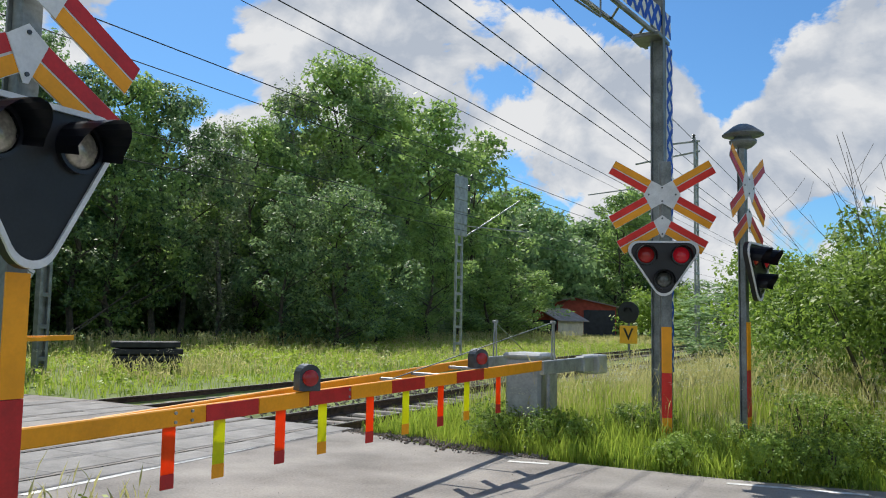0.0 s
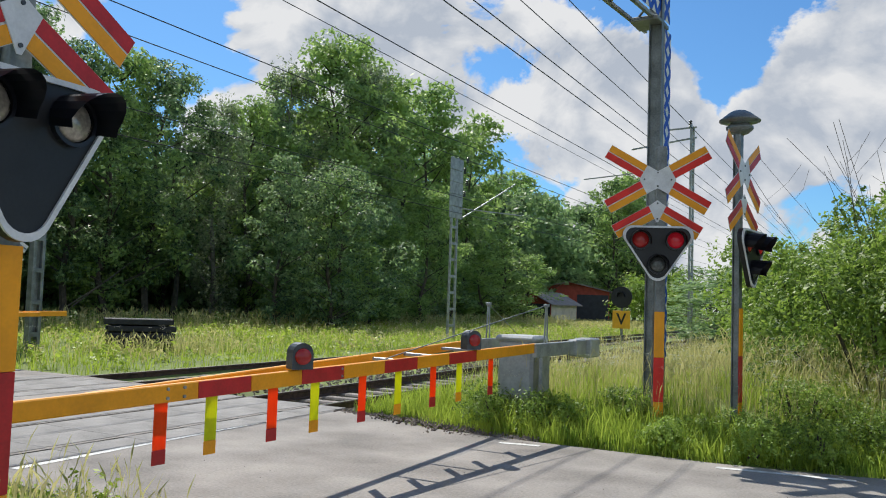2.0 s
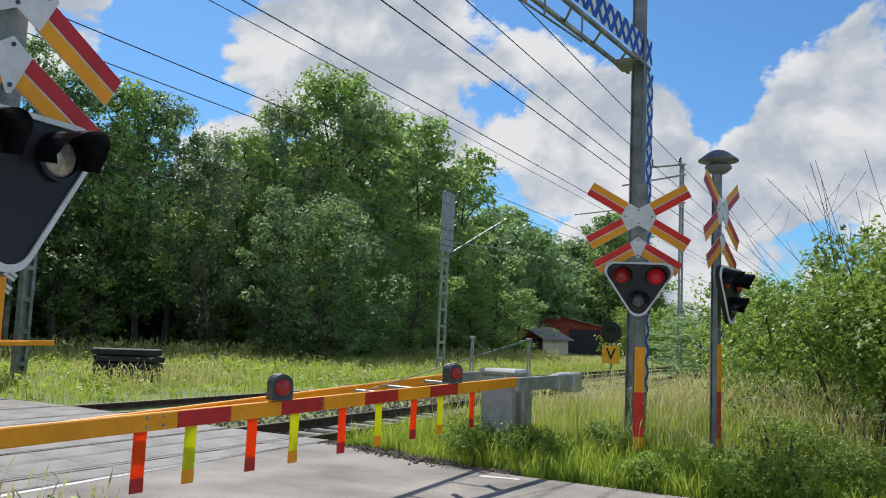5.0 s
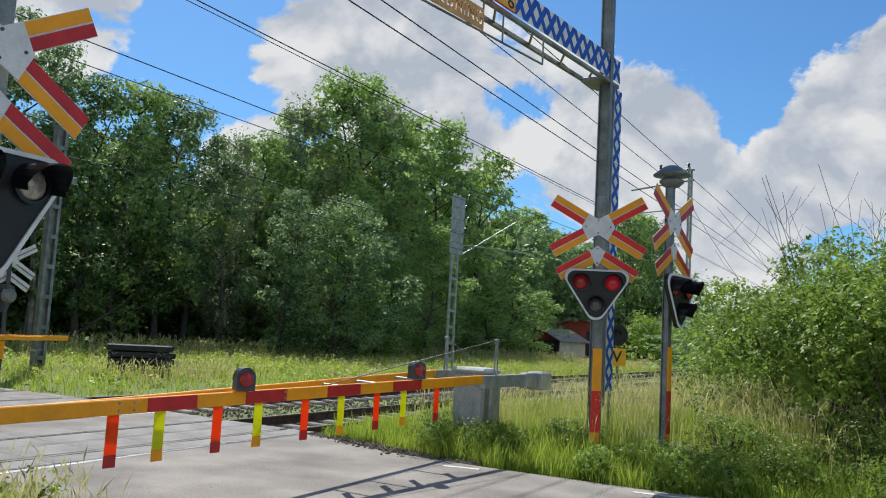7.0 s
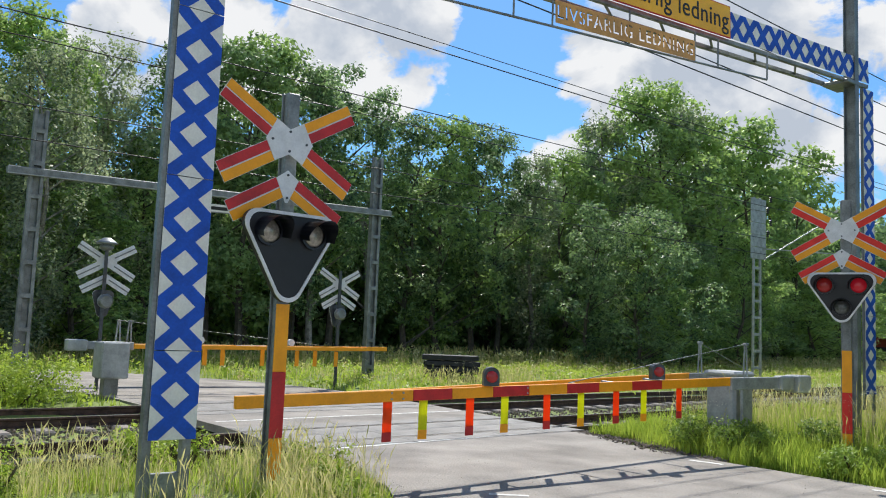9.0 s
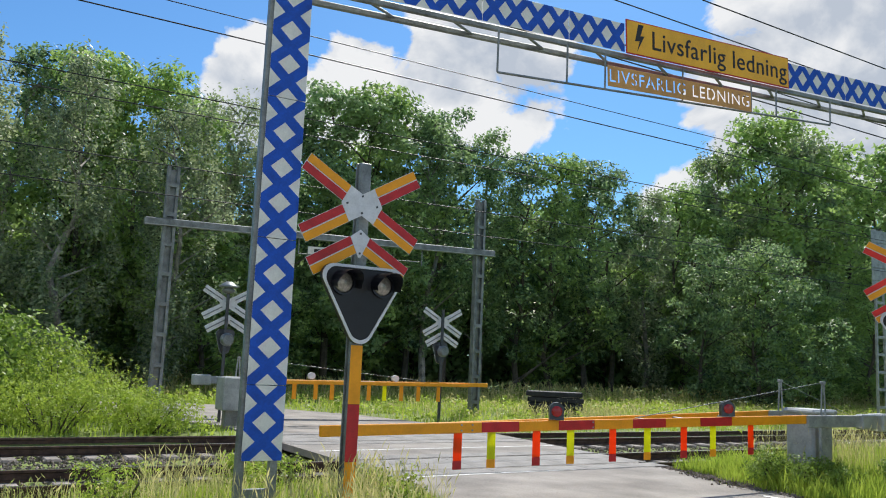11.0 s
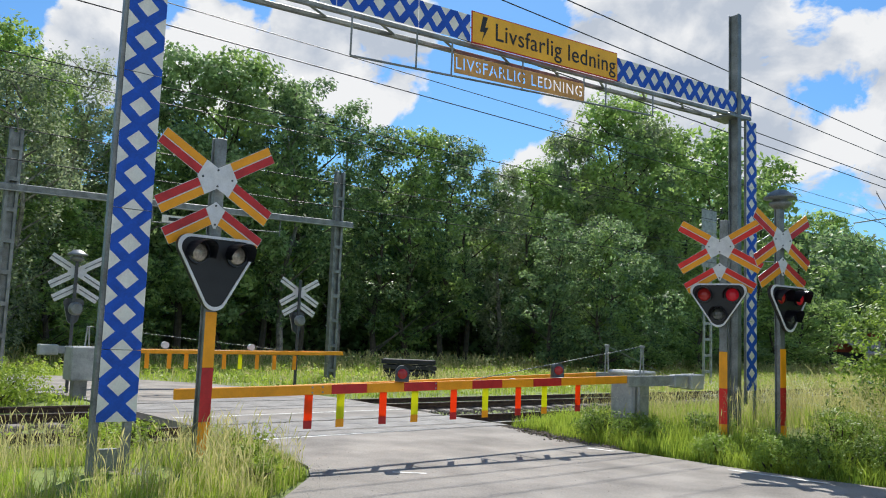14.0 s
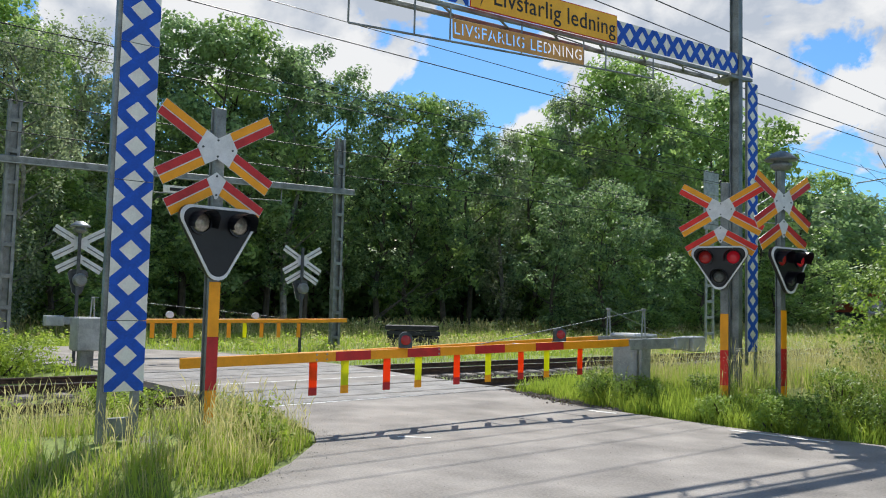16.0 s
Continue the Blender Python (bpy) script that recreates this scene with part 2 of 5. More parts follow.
M_BUSH = leaf_mat("bush_leaves", (0.32, 0.45, 0.08), (0.07, 0.135, 0.03), 0.45)
M_GRASS = leaf_mat("green_grass", (0.43, 0.54, 0.08), (0.14, 0.24, 0.03), 0.5)
M_GRASSDRY = leaf_mat("seeding_grass", (0.62, 0.56, 0.25), (0.28, 0.33, 0.09), 0.5)
M_FLOWER = leaf_mat("white_umbels", (0.75, 0.75, 0.62), (0.4, 0.42, 0.28), 0.3)


# ---- mesh helpers ----
def part(name, bm, material, parent=None, label="", smooth=False):
    me = bpy.data.meshes.new(name)
    bm.normal_update()
    bm.to_mesh(me)
    bm.free()
    mats = material if isinstance(material, (list, tuple)) else [material]
    for m in mats:
        me.materials.append(m)
    if smooth:
        me.polygons.foreach_set("use_smooth", [True] * len(me.polygons))
    ob = new(name, me)
    if parent is not None:
        ob.parent = parent
    if label:
        ob["label"] = label
    return ob


def empty(name, m, label, category, group="", kind=""):
    ob = new(name)
    ob.empty_display_size = 0.2
    ob.matrix_basis = m
    return tagged(ob, label, category, group, kind)


def box(lo, hi, bevel=0.0, bm=None):
    """An upright box between two corners, with softened edges."""
    own = bmesh.new()
    c = [(a + b) / 2 for a, b in zip(lo, hi)]
    s = [abs(b - a) for a, b in zip(lo, hi)]
    bmesh.ops.create_cube(own, size=1, matrix=Matrix.Translation(c) @ Matrix.Diagonal((*s, 1)))
    if bevel:
        bmesh.ops.bevel(own, geom=own.edges[:], offset=min(bevel, 0.45 * min(s)), segments=1, affect="EDGES")
    if bm is None:
        return own
    return merge(bm, own)


def merge(bm, other, m=None):
    me = bpy.data.meshes.new("tmp")
    other.to_mesh(me)
    other.free()
    if m is not None:
        me.transform(m)
    bm.from_mesh(me)
    bpy.data.meshes.remove(me)
    return bm


def cyl(p, q, r, r2=None, n=12, bm=None):
    p, q = Vector(p), Vector(q)
    m = Matrix.Translation((p + q) / 2) @ (q - p).to_track_quat("Z", "Y").to_matrix().to_4x4()
    bm = bm or bmesh.new()
    bmesh.ops.create_cone(bm, cap_ends=True, segments=n, radius1=r, radius2=r if r2 is None else r2, depth=(q - p).length, matrix=m)
    return bm


def poly(points, depth, m=None, bevel=0.0, bm=None):
    """A flat outline in x and z, given thickness towards -y."""
    own = bmesh.new()
    f = own.faces.new([own.verts.new((x, 0, z)) for x, z in points])
    ex = bmesh.ops.extrude_face_region(own, geom=[f])
    bmesh.ops.translate(own, vec=(0, -depth, 0), verts=[v for v in ex["geom"] if isinstance(v, bmesh.types.BMVert)])
    bmesh.ops.recalc_face_normals(own, faces=own.faces[:])
    if bevel:
        bmesh.ops.bevel(own, geom=[e for e in own.edges], offset=bevel, segments=1, affect="EDGES")
    if m is not None:
        own.transform(m)
    return own if bm is None else merge(bm, own)


def lathe(profile, n=20):
    """Turned about z: rows of radius and height."""
    bm = bmesh.new()
    rings = [[bm.verts.new((r * math.cos(a), r * math.sin(a), z)) for a in [2 * math.pi * k / n for k in range(n)]] for r, z in profile]
    for a, b in zip(rings, rings[1:]):
        for k in range(n):
            bm.faces.new((a[k], a[(k + 1) % n], b[(k + 1) % n], b[k]))
    bm.faces.new(rings[-1])
    bm.faces.new(rings[0][::-1])
    return bm


def raw(name, verts, faces, material, parent=None, smooth=False):
    me = bpy.data.meshes.new(name)
    me.from_pydata(verts.tolist() if hasattr(verts, "tolist") else verts, [], faces.tolist() if hasattr(faces, "tolist") else faces)
    for m in (material if isinstance(material, (list, tuple)) else [material]):
        me.materials.append(m)
    if smooth:
        me.polygons.foreach_set("use_smooth", [True] * len(me.polygons))
    ob = new(name, me)
    if parent is not None:
        ob.parent = parent
    return ob


def text(name, words, size, m, material, parent, depth=0.004, weight=0.012, space=1.05):
    cu = bpy.data.curves.new(name, "FONT")
    cu.body, cu.size, cu.extrude, cu.align_x, cu.align_y = words, size, depth, "CENTER", "CENTER"
    cu.offset, cu.space_character = weight * size, space
    tmp = bpy.data.objects.new(name, cu)
    me = bpy.data.meshes.new_from_object(tmp)
    bpy.data.objects.remove(tmp)
    me.materials.clear()
    me.materials.append(material)
    ob = new(name, me)
    ob.parent = parent
    ob.matrix_basis = m
    return ob


def wire(name, pts, r, material=None, parent=None):
    cu = bpy.data.curves.new(name, "CURVE")
    cu.dimensions, cu.bevel_depth, cu.bevel_resolution = "3D", r, 1
    sp = cu.splines.new("POLY")
    sp.points.add(len(pts) - 1)
    for p, q in zip(sp.points, pts):
        p.co = (*q, 1)
    cu.materials.append(material or M_WIRE)
    ob = new(name, cu)
    if parent is not None:
        ob.parent = parent
    return ob


# ---- ground ----
TILT_T = -0.07          # the tracks lean by this much across per metre along
def track_x(x5, y):
    return x5 + TILT_T * (y - 5)


LEFT_EDGE = [(-13.0, 4.3), (-9, 4.35), (-6.3, 4.2), (-5.06, 4.1), (-3.95, 3.9), (-3.3, 3.56), (-2.35, 2.7), (-1.68, 1.89), (-1.25, 0.9), (-1.1, -0.8), (-1.2, -6), (-2.5, -40)]
RIGHT_EDGE = [(-13.0, 10.2), (-9, 9.9), (-6.2, 9.5), (-4.9, 9.06), (-3.5, 8.95), (-1.5, 8.95), (-0.7, 9.05), (0.33, 9.3), (2, 9.75), (8, 11.5), (60, 24)]


def edge_y(rows, x):
    rows = sorted(rows)
    return float(np.interp(x, [r[0] for r in rows], [r[1] for r in rows]))


def smooth_step(a, b, v):
    t = min(1, max(0, (v - a) / (b - a)))
    return t * t * (3 - 2 * t)


def height(x, y):
    """The lie of the land round the level road."""
    h = -0.05
    if y > 7 and x > -6.2:
        d = y - edge_y(RIGHT_EDGE, x)
        h += smooth_step(-0.1, 1.3, d) * 0.2 + smooth_step(1.0, 3.5, d) * 0.25 * smooth_step(-4, -1.5, x)
    if x < -0.9 and y < 5 and x > -6.4:
        d = min(-1.15 - x if y < 0.9 else 9, edge_y(LEFT_EDGE[2:9], x) - y)
        h += smooth_step(-0.1, 1.2, d) * 0.26 * smooth_step(-6.0, -3.4, x) * (0.3 + 0.7 * smooth_step(-0.6, 0.9, y))
    bed = smooth_step(-6.4, -6.9, x - TILT_T * (y - 5)) * smooth_step(-13.0, -12.3, x - TILT_T * (y - 5))
    h -= 0.17 * bed
    h += 0.035 * noise.noise((x * 0.9, y * 0.9, 0)) * (1 - bed)
    if x < -60 or abs(y) > 200 or x > 60:
        h = min(h, 0)
    return h


def spaced(lo, hi, fine_lo, fine_hi, step):
    v = list(np.arange(fine_lo, fine_hi, step))
    s, a = step, fine_hi
    while a < hi:
        v.append(a)
        s *= 1.25
        a += s
    s, a = step, fine_lo
    while a > lo:
        s *= 1.25
        a -= s
        v.append(a)
    return sorted(v)


def on_road(x, y):
    if x < -13.0:
        return False
    return y < edge_y(RIGHT_EDGE, x) and (y > edge_y(LEFT_EDGE[:9], x) if x < -1.25 else (y > 0.9 or x > -1.1)) and x < 8


gx, gy = spaced(-2500, 2500, -20, 6, 0.3), spaced(-2500, 2500, -4, 18, 0.3)
gverts = [(x, y, height(x, y)) for y in gy for x in gx]
gw = len(gx)
gfaces = [(j * gw + i, j * gw + i + 1, (j + 1) * gw + i + 1, (j + 1) * gw + i) for j in range(len(gy) - 1) for i in range(gw - 1)]
ground = tagged(raw("ground", gverts, gfaces, M_GROUND, smooth=True), "green and dry meadow soil under tall grass", "ground", kind="structure")

FAR_R = [(-13.0, 10.2), (-16, 10.1), (-19, 9.3), (-22.5, 7), (-25, 3), (-27, -10), (-28, -40)]
FAR_L = [(-13.0, 4.3), (-15, 4.2), (-17.5, 3.0), (-19.5, 0.5), (-21, -10), (-22, -40)]
outline = RIGHT_EDGE[::-1] + FAR_R[1:] + FAR_L[::-1] + LEFT_EDGE[1:] + [(9, -40), (9, -6), (12, -2), (60, 6)]
bm = bmesh.new()
top = [bm.verts.new((x + 0.02 * math.sin(7 * k), y + 0.02 * math.cos(5 * k), 0.0)) for k, (x, y) in enumerate(outline)]
low = [bm.verts.new((x, y, -0.12)) for x, y in outline]
bm.faces.new(top)
for k in range(len(top)):
    bm.faces.new((top[k], low[k], low[(k + 1) % len(low)], top[(k + 1) % len(top)]))
bmesh.ops.recalc_face_normals(bm, faces=bm.faces[:])
bmesh.ops.triangulate(bm, faces=bm.faces[:])
tagged(part("road", bm, M_ASPHALT), "pale grey worn asphalt road across the railway", "road", kind="structure")


def stripe(a, b, w, name="road_marking", z=0.004, label="worn white road line"):
    a, b = Vector((*a, 0)), Vector((*b, 0))
    s = (b - a).normalized().cross(Vector((0, 0, 1))) * w / 2
    n = max(1, int((b - a).length / 0.4))
    bm = bmesh.new()
    rows = []
    for k in range(n + 1):
        p = a.lerp(b, k / n)
        j = 0.12 * w * noise.noise((p.x * 5, p.y * 5, 3))
        rows.append([bm.verts.new((p + s * (1 + j / w)).to_3d() + Vector((0, 0, z))), bm.verts.new(p - s * (1 - j / w) + Vector((0, 0, z)))])
    for r, q in zip(rows, rows[1:]):
        bm.faces.new((r[0], r[1], q[1], q[0]))
    return tagged(part(name, bm, M_PAINT_LINE), label, "road marking", kind="structure")


stripe((-6.42, 4.5), (-6.95, 9.75), 0.09)
stripe((-9.75, 4.5), (-10.25, 9.9), 0.09)
stripe((-12.3, 4.5), (-12.6, 9.9), 0.08)
stripe((-3.8, 8.62), (-3.35, 8.72), 0.1)
stripe((-1.45, 8.72), (-0.2, 8.9), 0.09)
stripe((0.6, 8.95), (1.8, 9.15), 0.09)
stripe((-3.15, 4.55), (-2.9, 4.85), 0.07)

# ---- tracks ----
def rail_mesh():
    """One metre of rail profile swept along y."""
    prof = [(-0.065, 0), (0.065, 0), (0.065, 0.012), (0.012, 0.03), (0.012, 0.1), (0.034, 0.115), (0.034, 0.145), (0.026, 0.152), (-0.026, 0.152), (-0.034, 0.145), (-0.034, 0.115), (-0.012, 0.1), (-0.012, 0.03), (-0.065, 0.012)]
    return prof


def rail(x5, y0, y1, parent):
    prof = rail_mesh()
    bm = bmesh.new()
    rings = []
    for y in np.linspace(y0, y1, 8):
        rings.append([bm.verts.new((track_x(x5, y) + px, y, -0.152 + pz)) for px, pz in prof])
    for a, b in zip(rings, rings[1:]):
        for k in range(len(prof)):
            f = bm.faces.new((a[k], b[k], b[(k + 1) % len(prof)], a[(k + 1) % len(prof)]))
            f.material_index = 1 if k in (7, 8) else 0
    bmesh.ops.recalc_face_normals(bm, faces=bm.faces[:])
    return part("rail", bm, [M_RAIL, M_RAILTOP], parent, "rusty steel rail with a bright worn head")


sleeper_bm = box((-1.25, -0.13, -0.33), (1.25, 0.13, -0.155), 0.03)
sleeper_mesh = None
for x5 in (-7.72, -12.0):
    tr = empty("railway_track", pose(0, 0, 0), "single railway track of rusty rails on grey sleepers", "railway track", "railway tracks")
    for dx in (-0.7175, 0.7175):
        rail(x5 + dx, -60, 260, tr)
    ys = [y for y in np.arange(-14, 60, 0.62) if y < 4.2 or y > 9.9]
    for y in ys:
        if sleeper_mesh is None:
            ob = part("sleeper", sleeper_bm, M_SLEEPER, tr)
            sleeper_mesh = ob.data
        else:
            ob = new("sleeper", sleeper_mesh)
            ob.parent = tr
        ob.matrix_basis = pose(track_x(x5, y), y, 0, 0, 0, 4)

# crossing panels between and beside the rails, with the flangeways left open
def panel(x5a, x5b, y0, y1, parent):
    bm = box((0, 0, -0.14), (x5b - x5a, y1 - y0 - 0.005, 0.006), 0.004)
    ob = part("panel", bm, M_PANEL, parent)
    ob.matrix_basis = pose(track_x(x5a, (y0 + y1) / 2), y0, 0) @ Matrix(((1, TILT_T, 0, 0), (0, 1, 0, 0), (0, 0, 1, 0), (0, 0, 0, 1)))
    return ob


deck = empty("crossing_deck", pose(0, 0, 0), "grey ribbed panels filling the crossing between the rails", "crossing deck", kind="structure")
for x5 in (-7.72, -12.0):
    for k in range(6):
        y0 = 4.35 + k * 0.92
        panel(x5 - 0.63, x5 - 0.005, y0, y0 + 0.92, deck)
        panel(x5 + 0.005, x5 + 0.63, y0, y0 + 0.92, deck)
        panel(x5 + 0.765, x5 + 1.2, y0, y0 + 0.92, deck)
        panel(x5 - 1.2, x5 - 0.765, y0, y0 + 0.92, deck)

# ballast stones
rng = np.random.default_rng(5)
def stones(name, n, area, size, material, label):
    oct_v = np.array([(1, 0, 0), (-1, 0, 0), (0, 1, 0), (0, -1, 0), (0, 0, 1), (0, 0, -1)], float)
    oct_f = np.array([(0, 2, 4), (2, 1, 4), (1, 3, 4), (3, 0, 4), (2, 0, 5), (1, 2, 5), (3, 1, 5), (0, 3, 5)])
    c = np.array([area() for _ in range(n)])
    v = oct_v[None] * rng.uniform(0.5, 1.2, (n, 6, 1)) * rng.uniform(size * 0.6, size * 1.3, (n, 1, 1))
    ang = rng.uniform(0, 6.28, n)
    ca, sa = np.cos(ang)[:, None], np.sin(ang)[:, None]
    v = np.stack([v[..., 0] * ca - v[..., 2] * sa, v[..., 1], v[..., 0] * sa + v[..., 2] * ca], -1) + c[:, None]
    f = (oct_f[None] + 6 * np.arange(n)[:, None, None]).reshape(-1, 3)
    return tagged(raw(name, v.reshape(-1, 3), f, material), label, "ballast", kind="stuff")


def ballast_spot():
    y = rng.choice([rng.uniform(-8, 4.2), rng.uniform(9.8, 32)])
    x = track_x(rng.uniform(-12.9, -6.5), y)
    return (x, y, -0.2 + rng.uniform(-0.03, 0.03))


stones("ballast_stones", 15000, ballast_spot, 0.04, M_BALLAST, "loose brown-grey ballast stones between the sleepers")


def verge_spot():
    x = rng.uniform(-7.2, -3.5)
    y = edge_y(RIGHT_EDGE, x) + rng.normal(0.15, 0.14)
    return (x, y, height(x, y) + 0.05)


def left_edge_spot():
    k = rng.integers(2, 9)
    a, b = LEFT_EDGE[k], LEFT_EDGE[k + 1]
    t = rng.random()
    return (a[0] + (b[0] - a[0]) * t + rng.normal(0.05, 0.12), a[1] + (b[1] - a[1]) * t + rng.normal(0.05, 0.12), 0.004)


stones("edge_gravel", 500, left_edge_spot, 0.005, M_ASPHALT, "fine gravel along the worn road edge")


def road_spot():
    return (rng.uniform(-5.5, 3.5), rng.uniform(3.2, 8.8), 0.002)


stones("road_grit", 400, road_spot, 0.005, M_BALLAST, "scattered grit on the asphalt")
stones("verge_gravel", 1500, verge_spot, 0.022, M_BALLAST, "fine gravel along the road edge")

# ---- crossing signals ----
def signal_board(w, h, k=8):
    """A triangle on its tip with rounded corners, width w, height h, its top at z = 0."""
    pts = []
    for (cx, cz, r, a0, a1) in ((w / 2 - 0.11, -0.11, 0.11, -30, 90), (-w / 2 + 0.11, -0.11, 0.11, 90, 210), (0, -h + 0.13, 0.13, 210, 330)):
        for i in range(k + 1):
            a = radians(a0 + (a1 - a0) * i / k)
            pts.append((cx + r * math.cos(a), cz + r * math.sin(a)))
    return pts


def hood(r, length):
    """A half-open visor round a lens, pointing towards -y."""
    bm = bmesh.new()
    rows = []
    for i in range(13):
        a = radians(-20 + 220 * i / 12)
        lean = 0.55 + 0.45 * max(0, math.sin(a))
        rows.append([bm.verts.new((r * math.cos(a), 0, r * math.sin(a))), bm.verts.new((r * 1.04 * math.cos(a), -length * lean, r * 1.04 * math.sin(a) - 0.02))])
    for a, b in zip(rows, rows[1:]):
        bm.faces.new((a[0], a[1], b[1], b[0]))
    bmesh.ops.solidify(bm, geom=bm.faces[:], thickness=0.006)
    return bm


def crossing_signal(x, y, z0, yaw, label, z_mid=3.13, z_low=2.75, head_top=2.5, head_h=0.66, band_top=1.53, bell=False, lit=True, back=False, post_top=None, bright=False):
    """A post with a St Andrew's cross, half cross and triangular light board. It faces its own -y."""
    s = empty("crossing_signal", pose(x, y, z0, 0, 0, yaw), label, "crossing signal", "crossing signals")
    red = M_REDB if bright else M_RED
    top = (post_top or z_mid + 0.42) - z0
    part("post", box((-0.005 + 0.03 * back, 0.0, -0.3), (0.105 - 0.03 * back, 0.07, top), 0.006), M_LAMPCASE if back else M_STEEL, s)
    part("post_flange", box((-0.025 + 0.04 * back, 0.07, -0.3), (0.125 - 0.04 * back, 0.082, top), 0.003), M_LAMPCASE if back else M_STEEL, s)
    w = 0.18

    def arm(ang, zc, length, start, upper):
        m = pose(0, -0.035, zc - z0) @ Matrix.Rotation(radians(-ang), 4, "Y")
        a = part("arm", poly([(start, -w / 2), (length, -w / 2), (length, w / 2), (start, w / 2)], 0.004, m), M_PLATE, s, "grey sheet-metal arm")
        if not back:
            flip = 1 if math.cos(radians(ang)) > 0 else -1
            hi = upper * flip
            part("stripe", poly([(start, 0.006), (length - 0.004, 0.006), (length - 0.004, w / 2 - 0.004), (start, w / 2 - 0.004)], 0.003, m @ pose(0, -0.006, 0)), M_ORANGE if hi > 0 else red, a)
            part("stripe", poly([(start, -w / 2 + 0.004), (length - 0.004, -w / 2 + 0.004), (length - 0.004, -0.006), (start, -0.006)], 0.003, m @ pose(0, -0.006, 0)), red if hi > 0 else M_ORANGE, a)
        else:
            part("rib", poly([(start, -0.012), (length, -0.012), (length, 0.012), (start, 0.012)], 0.012, m @ pose(0, 0.018, 0)), M_STEEL, a)
        return a

    A = 30
    arm(A, z_mid, 0.69, 0.18, 1)
    arm(180 - A, z_mid, 0.69, 0.18, 1)
    arm(-A, z_mid, 0.69, 0.18, -1)
    arm(180 + A, z_mid, 0.69, 0.18, -1)
    arm(-A, z_low + 0.02, 0.58, 0.075, -1)
    arm(180 + A, z_low + 0.02, 0.58, 0.075, -1)
    c = math.cos(radians(A)) * 0.19
    sn = math.sin(radians(A)) * 0.19
    plate = part("centre_plate", poly([(0, 0.105), (c - 0.04, sn + 0.08), (c + 0.055, 0.0), (c - 0.035, -sn - 0.08), (0, -0.105), (-c + 0.035, -sn - 0.08), (-c - 0.055, 0), (-c + 0.04, sn + 0.08)], 0.006, pose(0, -0.044, z_mid - z0)), M_PLATE, s, "pale grey centre plate of the cross")
    for px, pz in ((0, 0.085), (0, -0.08), (0.16, 0), (-0.16, 0)):
        part("bolt", cyl((px, -0.05, z_mid - z0 + pz), (px, -0.058, z_mid - z0 + pz), 0.011, n=8), M_LAMPCASE, plate)
    low = part("lower_plate", poly([(0, 0.13), (0.105, 0.055), (0.012, -0.14), (-0.012, -0.14), (-0.105, 0.055)], 0.006, pose(0, -0.044, z_low - z0)), M_PLATE, s, "pale grey plate of the half cross")
    for px, pz in ((0, 0.09), (0, -0.1)):
        part("bolt", cyl((px, -0.05, z_low - z0 + pz), (px, -0.058, z_low - z0 + pz), 0.011, n=8), M_LAMPCASE, low)
    # the board of lamps
    hw = 0.83 if not back else 0.45
    pts = signal_board(hw, head_h)
    m = pose(0, -0.10, head_top - z0)
    board = part("light_board", poly(pts, 0.05, m), M_LAMPCASE if back else M_BLACK, s, "black triangular board with rounded corners")
    bm = bmesh.new()
    n = len(pts)
    cz = -head_h * 0.42
    ins = [(px * 0.915, cz + (pz - cz) * 0.915) for px, pz in pts]
    vo = [bm.verts.new((px, -0.052, pz)) for px, pz in pts]
    vi = [bm.verts.new((px, -0.052, pz)) for px, pz in ins]
    wo = [bm.verts.new((px, -0.066, pz)) for px, pz in pts]
    wi = [bm.verts.new((px, -0.066, pz)) for px, pz in ins]
    for k in range(n):
        j = (k + 1) % n
        bm.faces.new((wo[k], wo[j], wi[j], wi[k]))
        bm.faces.new((vo[k], vo[j], wo[j], wo[k]))
        bm.faces.new((vi[k], wi[k], wi[j], vi[j]))
    bmesh.ops.recalc_face_normals(bm, faces=bm.faces[:])
    bm.transform(m)
    part("white_border", bm, M_PLATE, board, "white rim of the light board")
    if back:
        part("housing", lathe([(0.16, 0), (0.16, 0.1), (0.12, 0.16)], 16), M_STEEL, board).matrix_basis = pose(0, 0.0, head_top - z0 - 0.25, -90)
    for px, pz, kind in ((-0.205, -0.17, 0), (0.205, -0.17, 1), (0, -0.46, 2)):
        if back or (kind == 2 and not lit):
            break
        lm = ((M_LIT if kind == 1 else M_DIMRED) if kind < 2 else M_LENSDARK) if lit else (M_LENS if kind < 2 else M_BLACK)
        lens = part("lens", lathe([(0.098, 0), (0.095, 0.02), (0.07, 0.038), (0.035, 0.048), (0.01, 0.05)], 20), lm, board, smooth=True)
        lens.matrix_basis = m @ pose(px, -0.05, pz, 90)
        ring = part("lens_ring", lathe([(0.118, 0), (0.118, 0.03), (0.1, 0.03), (0.1, 0.0)], 20), M_HOOD, board)
        ring.matrix_basis = m @ pose(px, -0.05, pz, 90)
        if kind < 2 or lit:
            h = part("visor", hood(0.12, 0.2 if lit else 0.27), M_HOOD, board, "black visor over the lamp")
            h.matrix_basis = m @ pose(px, -0.06, pz)
    part("bracket", box((-0.05, -0.1, head_top - z0 - 0.2), (0.05, 0.0, head_top - z0 - 0.1), 0.005), M_STEEL, s)
    # painted bands on the post
    if not back:
        zb = band_top - z0
        dx = 0.05
        for z1, z2, mm in ((zb - 0.55, zb, M_ORANGE), (zb - 1.08, zb - 0.552, red), (max(0.0, zb - 1.42), zb - 1.082, M_ORANGE)):
            part("band", box((dx - 0.06, -0.012, z1), (dx + 0.06, 0.0, z2), 0.002), mm, s, "orange and red reflective band")
